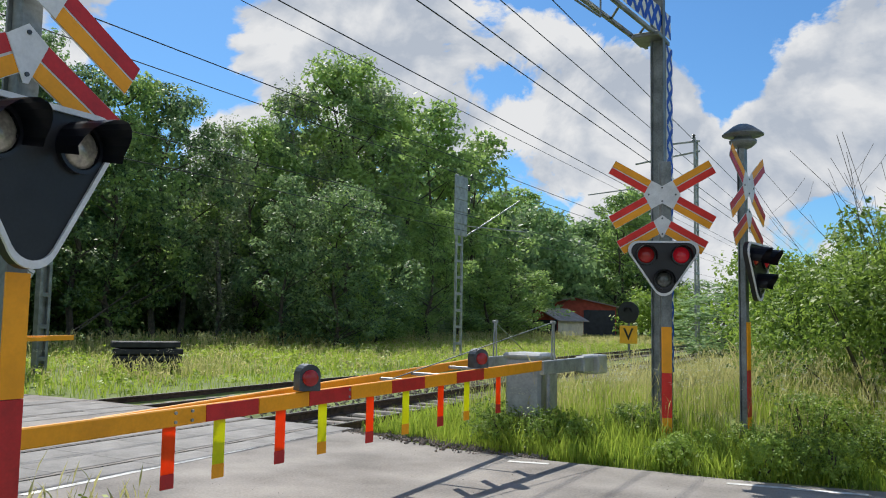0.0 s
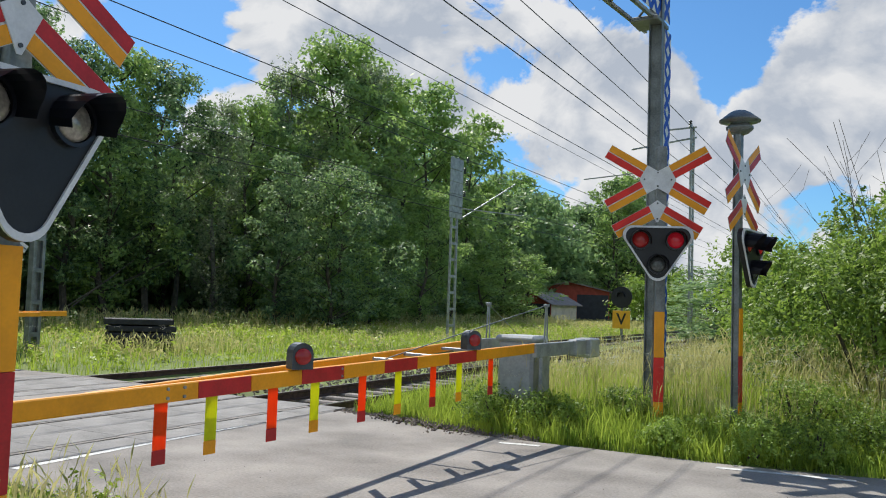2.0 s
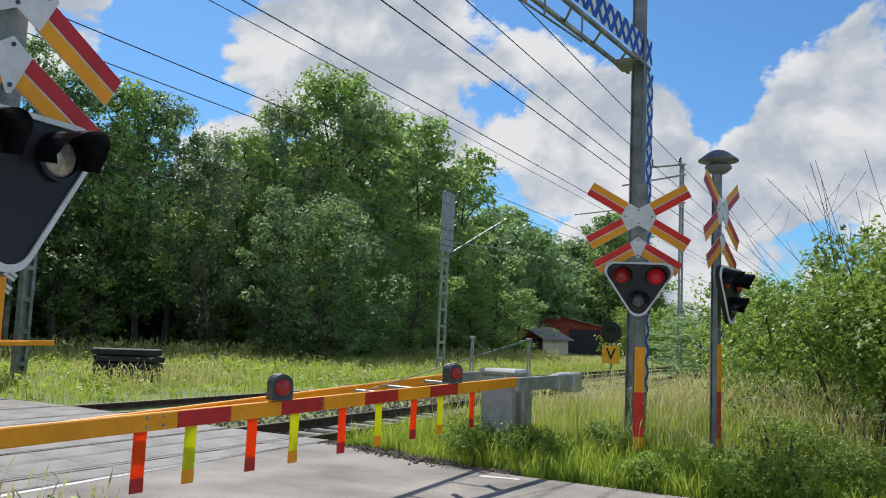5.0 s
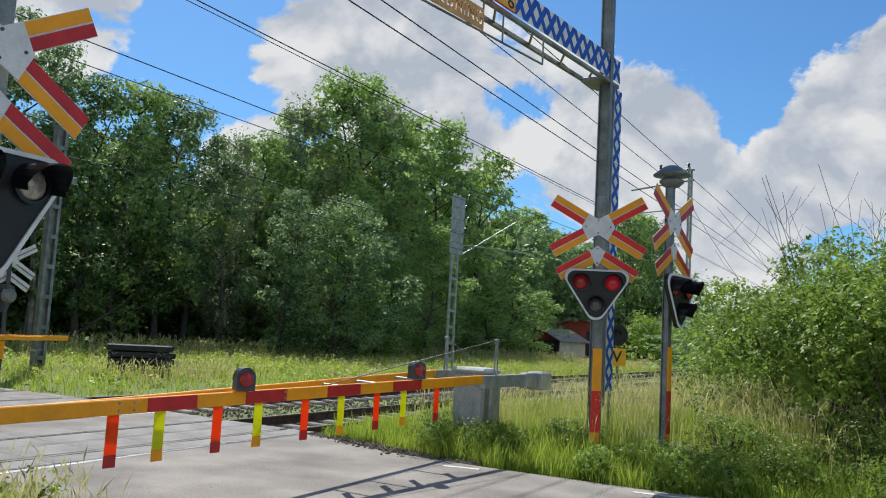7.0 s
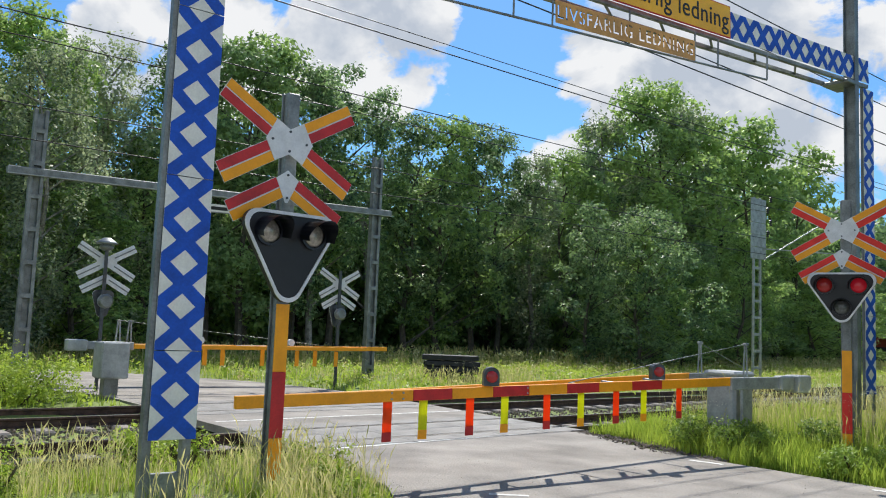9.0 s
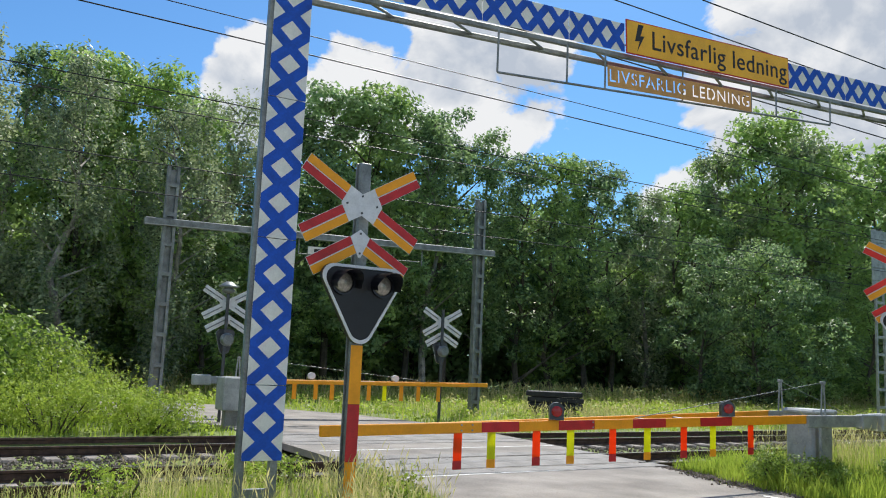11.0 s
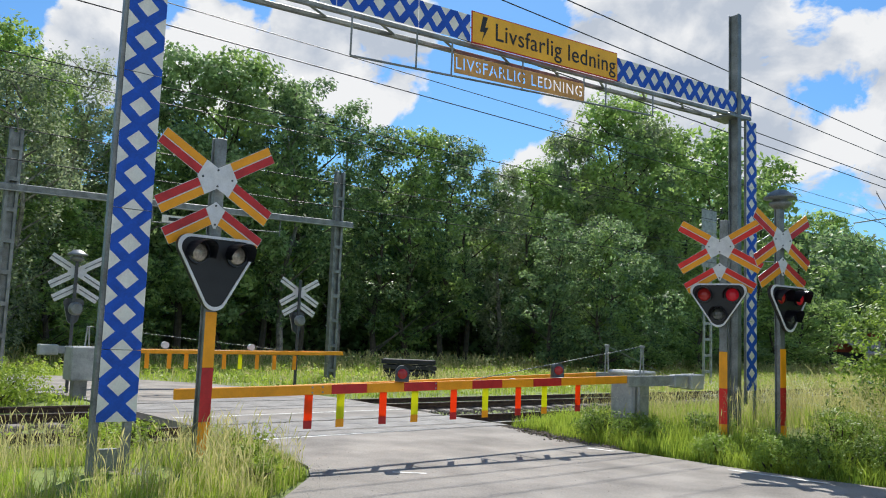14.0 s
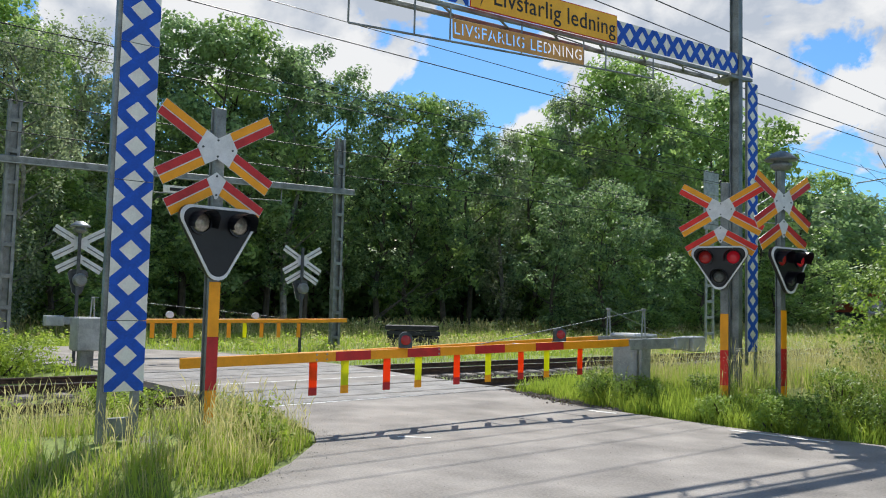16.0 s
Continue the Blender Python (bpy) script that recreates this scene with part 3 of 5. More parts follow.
    if bell:
        b = part("bell", lathe([(0.05, -0.05), (0.1, -0.03), (0.155, 0.02), (0.155, 0.05), (0.11, 0.075), (0.1, 0.105), (0.235, 0.11), (0.235, 0.125), (0.19, 0.16), (0.12, 0.215), (0.07, 0.24), (0.01, 0.245)], 24), M_STEEL, s, "grey mushroom-shaped warning bell", smooth=True)
        b.matrix_basis = pose(0.05, 0.03, top - 0.02)
    return s


crossing_signal(-2.47, 10.08, 0.15, 23, "crossing signal with red-lit lamps and red-orange cross", bright=True, head_top=2.555, band_top=1.53)
crossing_signal(-1.5, 10.1, 0.3, 83, "crossing signal with a bell on top, seen beside bushes", z_mid=3.17, z_low=2.79, head_top=2.5, band_top=1.6, bell=True, post_top=3.7, lit=True)
crossing_signal(-3.075, 2.13, 0.2, 93, "crossing signal with unlit lamps in tall grass", z_mid=3.07, z_low=2.70, head_top=2.47, band_top=1.73, lit=False, post_top=3.5, head_h=0.73)
crossing_signal(-16.6, 10.7, 0.0, -90, "grey back of a far crossing signal", z_mid=2.76, z_low=2.4, head_top=2.2, head_h=0.6, back=True, post_top=3.12)
crossing_signal(-16.0, 4.4, 0.0, -90, "grey back of a far crossing signal with a lamp", z_mid=2.82, z_low=2.44, head_top=2.2, head_h=0.6, back=True, bell=True, post_top=3.12)


# ---- barriers ----
def bar(p, q, h, t, bevel=0.008):
    """A straight bar of height h and thickness t from p to q."""
    p, q = Vector(p), Vector(q)
    d = q - p
    bm = box((-t / 2, 0, -h / 2), (t / 2, d.length, h / 2), bevel)
    rot = Matrix(((d.normalized().cross(Vector((0, 0, 1))).normalized()), d.normalized(), d.normalized().cross(Vector((0, 0, 1))).normalized().cross(d.normalized()))).transposed().to_4x4()
    bm.transform(Matrix.Translation(p) @ rot)
    return bm


def lerp_at(p, q, y):
    t = (y - p[1]) / (q[1] - p[1])
    return tuple(a + (b - a) * t for a, b in zip(p, q))


def warning_lamp(p, parent):
    """A round lamp in a tunnel-shaped case, its lens to +x and -y."""
    base = part("warning_lamp", poly([(-0.085, -0.09), (0.085, -0.09)] + [(0.085 * math.cos(radians(a)), 0.03 + 0.085 * math.sin(radians(a))) for a in range(0, 181, 20)], 0.15, pose(*p, 0, 0, 58) @ pose(0, 0.075, 0)), M_LAMPCASE, parent, "grey tunnel-shaped warning lamp with a red lens", smooth=False)
    # the lens's faint glow stands in for light it reflects
    lens = part("lens", lathe([(0.066, 0), (0.062, 0.018), (0.04, 0.03), (0.01, 0.034)], 20), M_DIMRED, base, "red lens", smooth=True)
    lens.matrix_basis = pose(*p, 0, 0, 58) @ pose(0, -0.076, 0.01, 90)
    return base


P_TIP, P_HINGE = (-3.945, 2.2, 0.855), (-3.83, 9.6, 1.03)
R_TIP, R_HINGE = (-3.98, 3.3, 0.885), (-4.75, 9.9, 1.05)
gate = empty("barrier", pose(0, 0, 0), "lowered yellow and red level crossing barrier with hanging strips", "barrier", "crossing barriers")
cuts = [(2.2, 4.12, M_YELLOW), (4.12, 4.63, M_RED), (4.63, 5.19, M_YELLOW), (5.19, 5.73, M_RED), (5.73, 6.33, M_YELLOW), (6.33, 6.88, M_RED), (6.88, 7.48, M_YELLOW), (7.48, 8.06, M_RED), (8.06, 8.6, M_YELLOW), (8.6, 9.6, M_BROWNSIGN)]
part("boom", bar(P_TIP, P_HINGE, 0.118, 0.045), M_YELLOW, gate, "orange-yellow boom")
for a, b, mm in cuts[1:-1]:
    pa, pb = Vector(lerp_at(P_TIP, P_HINGE, a + 0.004)), Vector(lerp_at(P_TIP, P_HINGE, b - 0.004))
    off = Vector((0.0245, 0, 0))
    part("boom_panel", bar(pa + off, pb + off, 0.112, 0.006, 0.001), mm, gate, "red or yellow reflective panel")
part("rear_boom", bar(R_TIP, R_HINGE, 0.1, 0.045), M_YELLOW, gate, "orange-yellow rear boom")
for yb in (4.3, 5.6, 6.9, 7.6, 8.6):
    part("spacer", cyl(lerp_at(P_TIP, P_HINGE, yb), lerp_at(R_TIP, R_HINGE, yb), 0.018, n=8), M_STEEL_L, gate)
for k, yb in enumerate((3.83, 4.27, 4.89, 5.385, 6.03, 6.59, 7.21, 7.73, 8.44)):
    p = lerp_at(P_TIP, P_HINGE, yb)
    red = k % 2 == 0
    st = part("hanging_strip", box((p[0] + 0.0, yb - 0.055, p[2] - 0.36), (p[0] + 0.006, yb + 0.055, p[2] - 0.05), 0.002), M_REDST if red else M_YELST, gate, "fluorescent red strip" if red else "fluorescent yellow-green strip")
    part("strip_end", box((p[0] - 0.003, yb - 0.056, p[2] - 0.455), (p[0] + 0.009, yb + 0.056, p[2] - 0.36), 0.004), M_RED if red else M_YELLOW, st)
for yb in (3.86, 4.0, 5.7):
    p = lerp_at(P_TIP, P_HINGE, yb)
    for dz in (-0.03, 0.03):
        part("bolt", cyl((p[0] + 0.02, yb, p[2] + dz), (p[0] + 0.034, yb, p[2] + dz), 0.011, n=8), M_STEEL_L, gate)
warning_lamp((-3.86, 5.14, 1.085), gate)
warning_lamp((-3.88, 8.02, 1.15), gate)


def fork(x, y, z, parent):
    for dy in (-0.05, 0.05):
        part("fork_leg", bar((x, y + dy, z), (x, y + dy * 0.4, z + 0.5), 0.035, 0.012), M_STEEL_L, parent)
    part("fork_cap", box((x - 0.03, y - 0.035, z + 0.49), (x + 0.03, y + 0.035, z + 0.53), 0.005), M_STEEL_L, parent)


fork(-3.83, 9.95, 1.05, gate)
fork(-4.78, 10.2, 1.05, gate)
wire("tension_wire", [(-3.83, 9.93, 1.56), (-3.9, 6.4, 1.02)], 0.006, M_STEEL, gate)
wire("tension_wire", [(-4.78, 10.18, 1.56), (-5.6, 13.2, 0.95)], 0.006, M_STEEL, gate)
part("counter_arm", bar((-3.81, 9.55, 1.0), (-3.72, 11.05, 1.02), 0.17, 0.06), M_STEEL_L, gate, "grey steel counterweight arm")
part("counter_arm", bar((-4.75, 9.85, 1.02), (-4.72, 11.2, 1.03), 0.15, 0.06), M_STEEL_L, gate)
part("counterweight", box((-3.86, 11.0, 0.87), (-3.6, 11.35, 1.13), 0.02), M_CABINET, gate, "grey block counterweight")
part("counterweight", box((-3.8, 10.62, 0.9), (-3.66, 10.98, 1.12), 0.02), M_STEEL_L, gate)
part("counterweight", box((-4.9, 11.05, 0.9), (-4.6, 11.35, 1.13), 0.02), M_CABINET, gate)
cab = part("drive_cabinet", box((-4.52, 9.98, 0.33), (-4.02, 10.42, 1.1), 0.04), M_CABINET, gate, "weathered light grey drive cabinet")
part("cabinet_lid", box((-4.55, 9.95, 1.08), (-3.99, 10.45, 1.16), 0.03), M_CABINET, cab)
part("cabinet_foot", box((-4.4, 10.08, -0.1), (-4.15, 10.32, 0.34), 0.01), M_STEEL, cab)
part("hinge_plate", box((-3.92, 9.95, 0.45), (-3.87, 10.2, 1.05), 0.01), M_STEEL_L, gate)

far_gate = empty("barrier", pose(0, 0, 0), "far lowered yellow barrier with short hanging strips", "barrier", "crossing barriers")
FX = -15.5
F_TIP, F_HINGE = (FX, 11.55, 1.07), (FX, 4.9, 1.0)
part("boom", bar(F_HINGE, F_TIP, 0.11, 0.045), M_YELLOW, far_gate, "yellow boom")
part("rear_boom", bar((FX + 0.8, 4.7, 1.02), (FX + 0.05, 10.9, 1.05), 0.09, 0.045), M_YELLOW, far_gate)
for k, yb in enumerate((6.0, 6.55, 6.98, 7.98, 8.42, 8.9, 9.4, 10.0)):
    part("hanging_strip", box((FX + 0.03, yb - 0.055, 0.6), (FX + 0.04, yb + 0.055, 0.98), 0.002), M_YELLOW if k != 4 else M_YELST, far_gate)
for yb in (6.43, 8.72):
    part("warning_lamp", cyl((FX - 0.05, yb, 1.17), (FX + 0.07, yb, 1.17), 0.085, n=16), M_PLATE, far_gate, "pale round lamp back")
nb = part("notice_board", box((FX + 0.03, 7.3, 0.98), (FX + 0.035, 8.12, 1.08), 0.001), M_WHITE, far_gate, "white notice with unreadable writing")
for a, b in ((7.36, 7.5), (7.54, 7.72), (7.78, 7.9), (7.94, 8.06)):
    part("writing", box((FX + 0.036, a, 1.01), (FX + 0.039, b, 1.05)), M_INK, nb)
part("counter_arm", bar((FX, 3.75, 1.0), (FX, 4.95, 1.0), 0.17, 0.06), M_STEEL_L, far_gate)
part("counterweight", box((FX - 0.1, 3.55, 0.88), (FX + 0.15, 3.95, 1.12), 0.02), M_CABINET, far_gate)
cab = part("drive_cabinet", box((FX + 0.25, 4.05, 0.35), (FX + 0.85, 4.62, 1.1), 0.03), M_CABINET, far_gate, "light grey drive cabinet")
part("cabinet_foot", box((FX + 0.35, 4.2, -0.2), (FX + 0.6, 4.5, 0.36), 0.01), M_STEEL, cab)
fork(FX, 4.6, 1.03, far_gate)
fork(FX - 0.2, 4.9, 1.03, far_gate)
wire("tension_wire", [(FX, 4.6, 1.55), (FX, 9.6, 1.12)], 0.007, M_STEEL, far_gate)


# ---- height portal over the road ----
def lattice_plate(name, length, width, m, parent, pitch, half=False):
    """A white plate with a blue lattice, lying in x (across) and z (along), facing -y; the blue bands are proud strips."""
    base = part(name, box((-width / 2, -0.004, 0), (width / 2, 0, length - 0.006), 0.001), M_WHITE, parent, "white plate with a blue lattice")
    base.matrix_basis = m
    n = max(1, round(length / pitch))
    p = length / n
    t = 0.105 * p / 0.32
    for k in range(-1, n):
        for sgn in (1, -1):
            x0, x1 = -width / 2 * sgn, width / 2 * sgn
            z0, z1 = (k + 1) * p, (k + 2) * p
            quad = [(x0, z0 - t * 0.62), (x1, z1 - t * 0.62), (x1, z1 + t * 0.62), (x0, z0 + t * 0.62)]
            # clip to the plate
            own = bmesh.new()
            f = own.faces.new([own.verts.new((x, -0.0055 - 0.0012 * (sgn > 0), z)) for x, z in quad])
            for z, no in ((0.0, (0, 0, -1)), (length - 0.006, (0, 0, 1))):
                bmesh.ops.bisect_plane(own, geom=own.verts[:] + own.edges[:] + own.faces[:], plane_co=(0, 0, z), plane_no=no, clear_outer=True)
            if not own.faces:
                own.free()
                continue
            band = part("blue_band", own, M_BLUE, base)
    return base


portal = empty("height_portal", pose(0, 0, 0), "steel height portal with blue and white lattice plates over the road", "portal")
# near pillar: two channels joined by plates, on a concrete foot
PX = -3.02
for ya in (1.12, 1.42):
    part("pillar_leg", box((PX - 0.06, ya - 0.035, 0.2), (PX + 0.02, ya + 0.035, 5.6), 0.006), M_STEEL, portal)
part("pillar_web", box((PX - 0.06, 1.155, 0.7), (PX - 0.05, 1.385, 5.55)), M_STEEL, portal)
part("pillar_tie", box((PX - 0.05, 1.155, 0.24), (PX + 0.0, 1.385, 0.44), 0.004), M_STEEL, portal)
part("pillar_foot", box((-3.36, 0.86, -0.2), (-2.72, 1.74, 0.21), 0.07), M_CONC, portal, "rough concrete pillar foot")
for k in range(4):
    za = 0.685 + (k - 0.5) * 1.31 if k else 0.685
    ln = 0.655 if k == 0 else 1.31
    lattice_plate("lattice_plate", ln, 0.36, pose(PX + 0.03, 1.30, za, 0, 0, 90), portal, 0.3225)
lattice_plate("lattice_plate", 0.3225, 0.36, pose(PX + 0.03, 1.30, 5.27, 0, 0, 90), portal, 0.3225)
# far pillar
part("pillar", box((-2.84, 10.87, -0.2), (-2.825, 10.98, 7.15), 0.004), M_STEEL, portal, "tall grey steel pillar")
part("pillar", box((-2.68, 10.87, -0.2), (-2.665, 10.98, 7.15), 0.004), M_STEEL, portal)
part("pillar_web", box((-2.825, 10.915, -0.2), (-2.68, 10.93, 7.15)), M_STEEL, portal)
for k in range(4):
    lattice_plate("lattice_plate", 1.12, 0.3, pose(-2.72, 11.36, 0.92 + 1.12 * k, 0, 0, 90), portal, 0.28)
part("plate_rail", box((-2.76, 11.2, 0.7), (-2.73, 11.26, 5.4), 0.003), M_STEEL, portal)
part("plate_rail", box((-2.76, 11.46, 0.3), (-2.73, 11.52, 5.4), 0.003), M_STEEL, portal)
# the beam, rising a little to the far side
def beam_z(y):
    return 5.46 - 0.034 * (11.04 - y)


def beam_x(y):
    return -2.72 - 0.032 * (11.04 - y)


YA, YB = 1.1, 11.35
for dx, dz in ((-0.02, -0.03), (-0.32, -0.03)):
    part("beam_chord", bar((beam_x(YA) + dx, YA, beam_z(YA) + dz), (beam_x(YB) + dx, YB, beam_z(YB) + dz), 0.06, 0.05), M_STEEL, portal)
for k in range(11):
    ya = YA + k * (YB - YA) / 11
    yb = ya + (YB - YA) / 22
    part("beam_brace", bar((beam_x(ya) - 0.02, ya, beam_z(ya) - 0.02), (beam_x(yb) - 0.32, yb + 0.01, beam_z(yb) - 0.02), 0.03, 0.03), M_STEEL, portal)
part("beam_bracket", box((-3.05, 10.66, 5.36), (-2.66, 11.1, 5.42), 0.01), M_STEEL, portal)
slope = math.degrees(math.atan(0.034))
turn = math.degrees(math.atan(0.032))
SEG = 1.12
yy = 1.1
while yy < 11.2:
    if not (5.2 < yy + 0.5 < 7.9):
        ln = min(SEG, 11.3 - yy)
        if yy < 5.25 < yy + ln:
            ln = 5.25 - yy
        lattice_plate("lattice_plate", ln, 0.34, pose(beam_x(yy) + 0.03, yy, beam_z(yy) + 0.17, 0, 0, 90) @ Matrix.Rotation(radians(-turn), 4, "Z") @ Matrix.Rotation(radians(90 - slope), 4, "Y"), portal, 0.28)
        yy += ln
    else:
        yy = 7.95
# warning sign
sm = pose(beam_x(6.6) + 0.04, 6.6, beam_z(6.6) + 0.2, 0, 0, 90 - turn) @ Matrix.Rotation(radians(-slope), 4, "Y")
sign = part("warning_sign", box((-1.35, -0.01, -0.215), (1.35, 0.0, 0.2), 0.003), M_RED, portal, "yellow-orange warning sign with a red rim")
sign.matrix_basis = sm
face = part("sign_face", box((-1.335, -0.014, -0.2), (1.335, -0.0105, 0.185)), M_SIGN, sign)
text("lettering", "Livsfarlig ledning", 0.325, pose(0.16, -0.016, -0.01, 90), M_INK, sign, 0.003, 0.0)
part("lightning_bolt", poly([(-1.17, 0.16), (-1.09, 0.16), (-1.14, 0.02), (-1.08, 0.03), (-1.19, -0.17), (-1.15, -0.04), (-1.22, -0.05)], 0.003, pose(0, -0.0145, 0)), M_INK, sign)
# hanging frame with the second board
HB = lambda y: 4.68 + 0.061 * (y - 3.45)
part("frame_rail", bar((beam_x(3.57), 3.57, HB(3.57)), (beam_x(8.8), 8.8, HB(8.8)), 0.025, 0.025), M_STEEL, portal)
for y in (3.57, 4.47, 5.0, 6.17, 7.32, 7.77, 8.8):
    part("hanger", bar((beam_x(y), y, HB(y)), (beam_x(y) + 0.0, y + 0.001, beam_z(y) - 0.02), 0.025, 0.02), M_STEEL, portal)
sm2 = pose(beam_x(6.16) + 0.02, 6.16, HB(6.16) + 0.02, 0, 0, 90 - turn) @ Matrix.Rotation(radians(-2.6), 4, "Y")
sign2 = part("hanging_sign", box((-1.14, -0.008, -0.0), (1.14, 0.0, 0.245), 0.003), M_BROWNSIGN, portal, "faded orange hanging sign with white capital letters")
sign2.matrix_basis = sm2
# its letters are cut through the sheet, held by narrow bridges
WORDS = "LIVSFARLIG LEDNING"


def text_width(words):
    cu = bpy.data.curves.new("w", "FONT")
    cu.body, cu.size, cu.offset, cu.space_character = words, 0.21, 0.0025, 1.13
    ob = bpy.data.objects.new("w", cu)
    me = bpy.data.meshes.new_from_object(ob)
    xs = [v.co.x for v in me.vertices]
    bpy.data.objects.remove(ob)
    return max(xs)


cutter = text("cutter", WORDS, 0.21, pose(0, -0.004, 0.122, 90), M_WHITE, sign2, 0.03, 0.012, 1.13)
cutter.parent = None
sign2.parent = None
sign2.matrix_basis = Matrix()
cut = sign2.modifiers.new("cut", "BOOLEAN")
cut.operation, cut.solver, cut.object, cut.use_self = "DIFFERENCE", "EXACT", cutter, True
bpy.context.view_layer.update()
stencil = bpy.data.meshes.new_from_object(sign2.evaluated_get(bpy.context.evaluated_depsgraph_get()))
sign2.modifiers.remove(cut)
sign2.data = stencil
bpy.data.objects.remove(cutter)
sign2.parent = portal
sign2.matrix_basis = sm2
WW = text_width(WORDS)
for k, ch in enumerate(WORDS):
    if ch in "ARDSG" and k:
        gx0 = text_width(WORDS[:k]) if WORDS[k - 1] != " " else text_width(WORDS[:k - 1]) + 0.07
        gc = -WW / 2 + (gx0 + text_width(WORDS[:k + 1])) / 2 + 0.008
        part("bridge", box((gc - 0.009, -0.007, 0.03), (gc + 0.009, -0.001, 0.215)), M_BROWNSIGN, sign2)

# ---- portal on the far side of the tracks ----
fp = empty("height_portal", pose(0, 0, 0), "far grey steel height portal seen from behind", "portal")
QX = -20.5
for y, zt in ((3.7, 6.95), (14.2, 7.35)):
    for dy in (-0.13, 0.13):
        part("pillar_leg", box((QX - 0.12, y + dy - 0.045, -0.1), (QX + 0.1, y + dy + 0.045, zt), 0.01), M_STEEL, fp)
    part("pillar_web", box((QX - 0.03, y - 0.085, -0.1), (QX - 0.01, y + 0.085, zt - 0.1)), M_STEEL, fp)
    for k in range(8):
        part("pillar_tie", box((QX - 0.1, y - 0.14, 0.3 + k * 0.86), (QX + 0.11, y + 0.14, 0.42 + k * 0.86), 0.004), M_STEEL, fp)
part("beam", bar((QX + 0.05, 3.0, 5.27), (QX + 0.05, 14.75, 5.5), 0.2, 0.25, 0.02), M_STEEL, fp, "grey box beam")
part("beam_flange", bar((QX + 0.19, 3.0, 5.17), (QX + 0.19, 14.75, 5.4), 0.03, 0.06, 0.005), M_STEEL_L, fp)
hs = part("hanging_sign", bar((QX + 0.1, 7.9, 4.92), (QX + 0.1, 10.1, 4.97), 0.24, 0.02), M_WHITE, fp, "pale sign with reversed writing")
part("lettering_bar", bar((QX + 0.113, 8.1, 4.925), (QX + 0.113, 9.9, 4.965), 0.1, 0.006), M_INK, hs)
part("frame_rail", bar((QX + 0.1, 7.6, 4.78), (QX + 0.1, 11.9, 4.93), 0.03, 0.03), M_STEEL, fp)
for y in (7.6, 10.3, 11.9):
    part("hanger", box((QX + 0.085, y - 0.015, 4.8), (QX + 0.115, y + 0.015, 5.35)), M_STEEL, fp)


# ---- catenary masts and wires ----
def lattice_mast(x, y, h, w, label, rungs):
    ms = empty("catenary_mast", pose(x, y, 0), label, "mast", "catenary masts")
    for s in (-1, 1):
        part("mast_leg", bar((0, s * w / 2, -0.2), (0, s * w * 0.4, h), 0.09, 0.1), M_STEEL_L, ms)
    for k in range(rungs):
        z = 0.5 + k * (h - 0.8) / rungs
        part("mast_rung", box((-0.04, -w / 2, z), (0.04, w / 2, z + 0.12), 0.005), M_STEEL_L, ms)
    return ms


ms = lattice_mast(-18.6, 33.75, 8.35, 0.6, "lattice catenary mast with stacked grey boards", 10)
for k in range(5):
    part("board", box((0.05, -0.6, 5.5 + 0.56 * k), (0.09, 0.6, 6.04 + 0.56 * k), 0.01), M_STEEL_L, ms, "pale grey sheet board")
part("bracket_arm", bar((0.1, 0.4, 5.5), (1.2, 4.0, 7.6), 0.05, 0.05), M_STEEL_L, ms)
part("bracket_arm", bar((0.1, 0.4, 6.0), (1.2, 4.8, 6.1), 0.05, 0.05), M_STEEL_L, ms)
for k in range(4):
    part("insulator", lathe([(0.03, 0), (0.09, 0.05), (0.03, 0.1), (0.09, 0.15), (0.03, 0.2), (0.09, 0.25), (0.03, 0.3)], 10), M_LAMPCASE, ms).matrix_basis = pose(0.0, 0.9 + 0.25 * (k % 2), 6.6 + 0.55 * k)

m2 = lattice_mast(-9.55, 41.0, 10.6, 0.6, "tall grey catenary mast with cross arms", 14)
part("cross_arm", bar((-3.0, 0, 9.6), (0.2, 0.01, 10.0), 0.08, 0.08), M_STEEL_L, m2)
part("cross_arm", bar((-5.5, 0, 8.2), (0.2, 0.01, 8.6), 0.06, 0.06), M_STEEL_L, m2)
part("cross_arm", bar((-1.6, 0, 10.45), (0.2, 0.01, 10.5), 0.08, 0.08), M_STEEL_L, m2)
for dx in (-1.5, -0.1):
    part("insulator", lathe([(0.04, 0), (0.1, 0.06), (0.04, 0.12), (0.1, 0.18), (0.04, 0.24), (0.1, 0.3), (0.04, 0.36)], 10), M_LAMPCASE, m2).matrix_basis = pose(dx, 0, 10.5)


def line(x, z, y0=-50, y1=150, r=0.012, label="thin dark overhead railway wire"):
    """A wire along the track, given where it hangs abreast of the far pillar."""
    pts = [(x - 0.06 * (y - 12), y, z + 0.012 * (y - 12)) for y in np.linspace(y0, y1, 40)]
    return tagged(wire("overhead_wire", pts, r), label, "wire", "overhead wires")


for x, z, r in ((-7.9, 7.6, 0.014), (-7.4, 7.65, 0.013), (-7.3, 8.4, 0.012), (-6.2, 8.3, 0.012), (-8.1, 6.3, 0.01), (-12.3, 8.35, 0.01), (-12.2, 6.2, 0.01), (-10.9, 6.15, 0.01), (-17.0, 6.19, 0.013), (-17.0, 5.46, 0.013)):
    line(x, z, r=r)

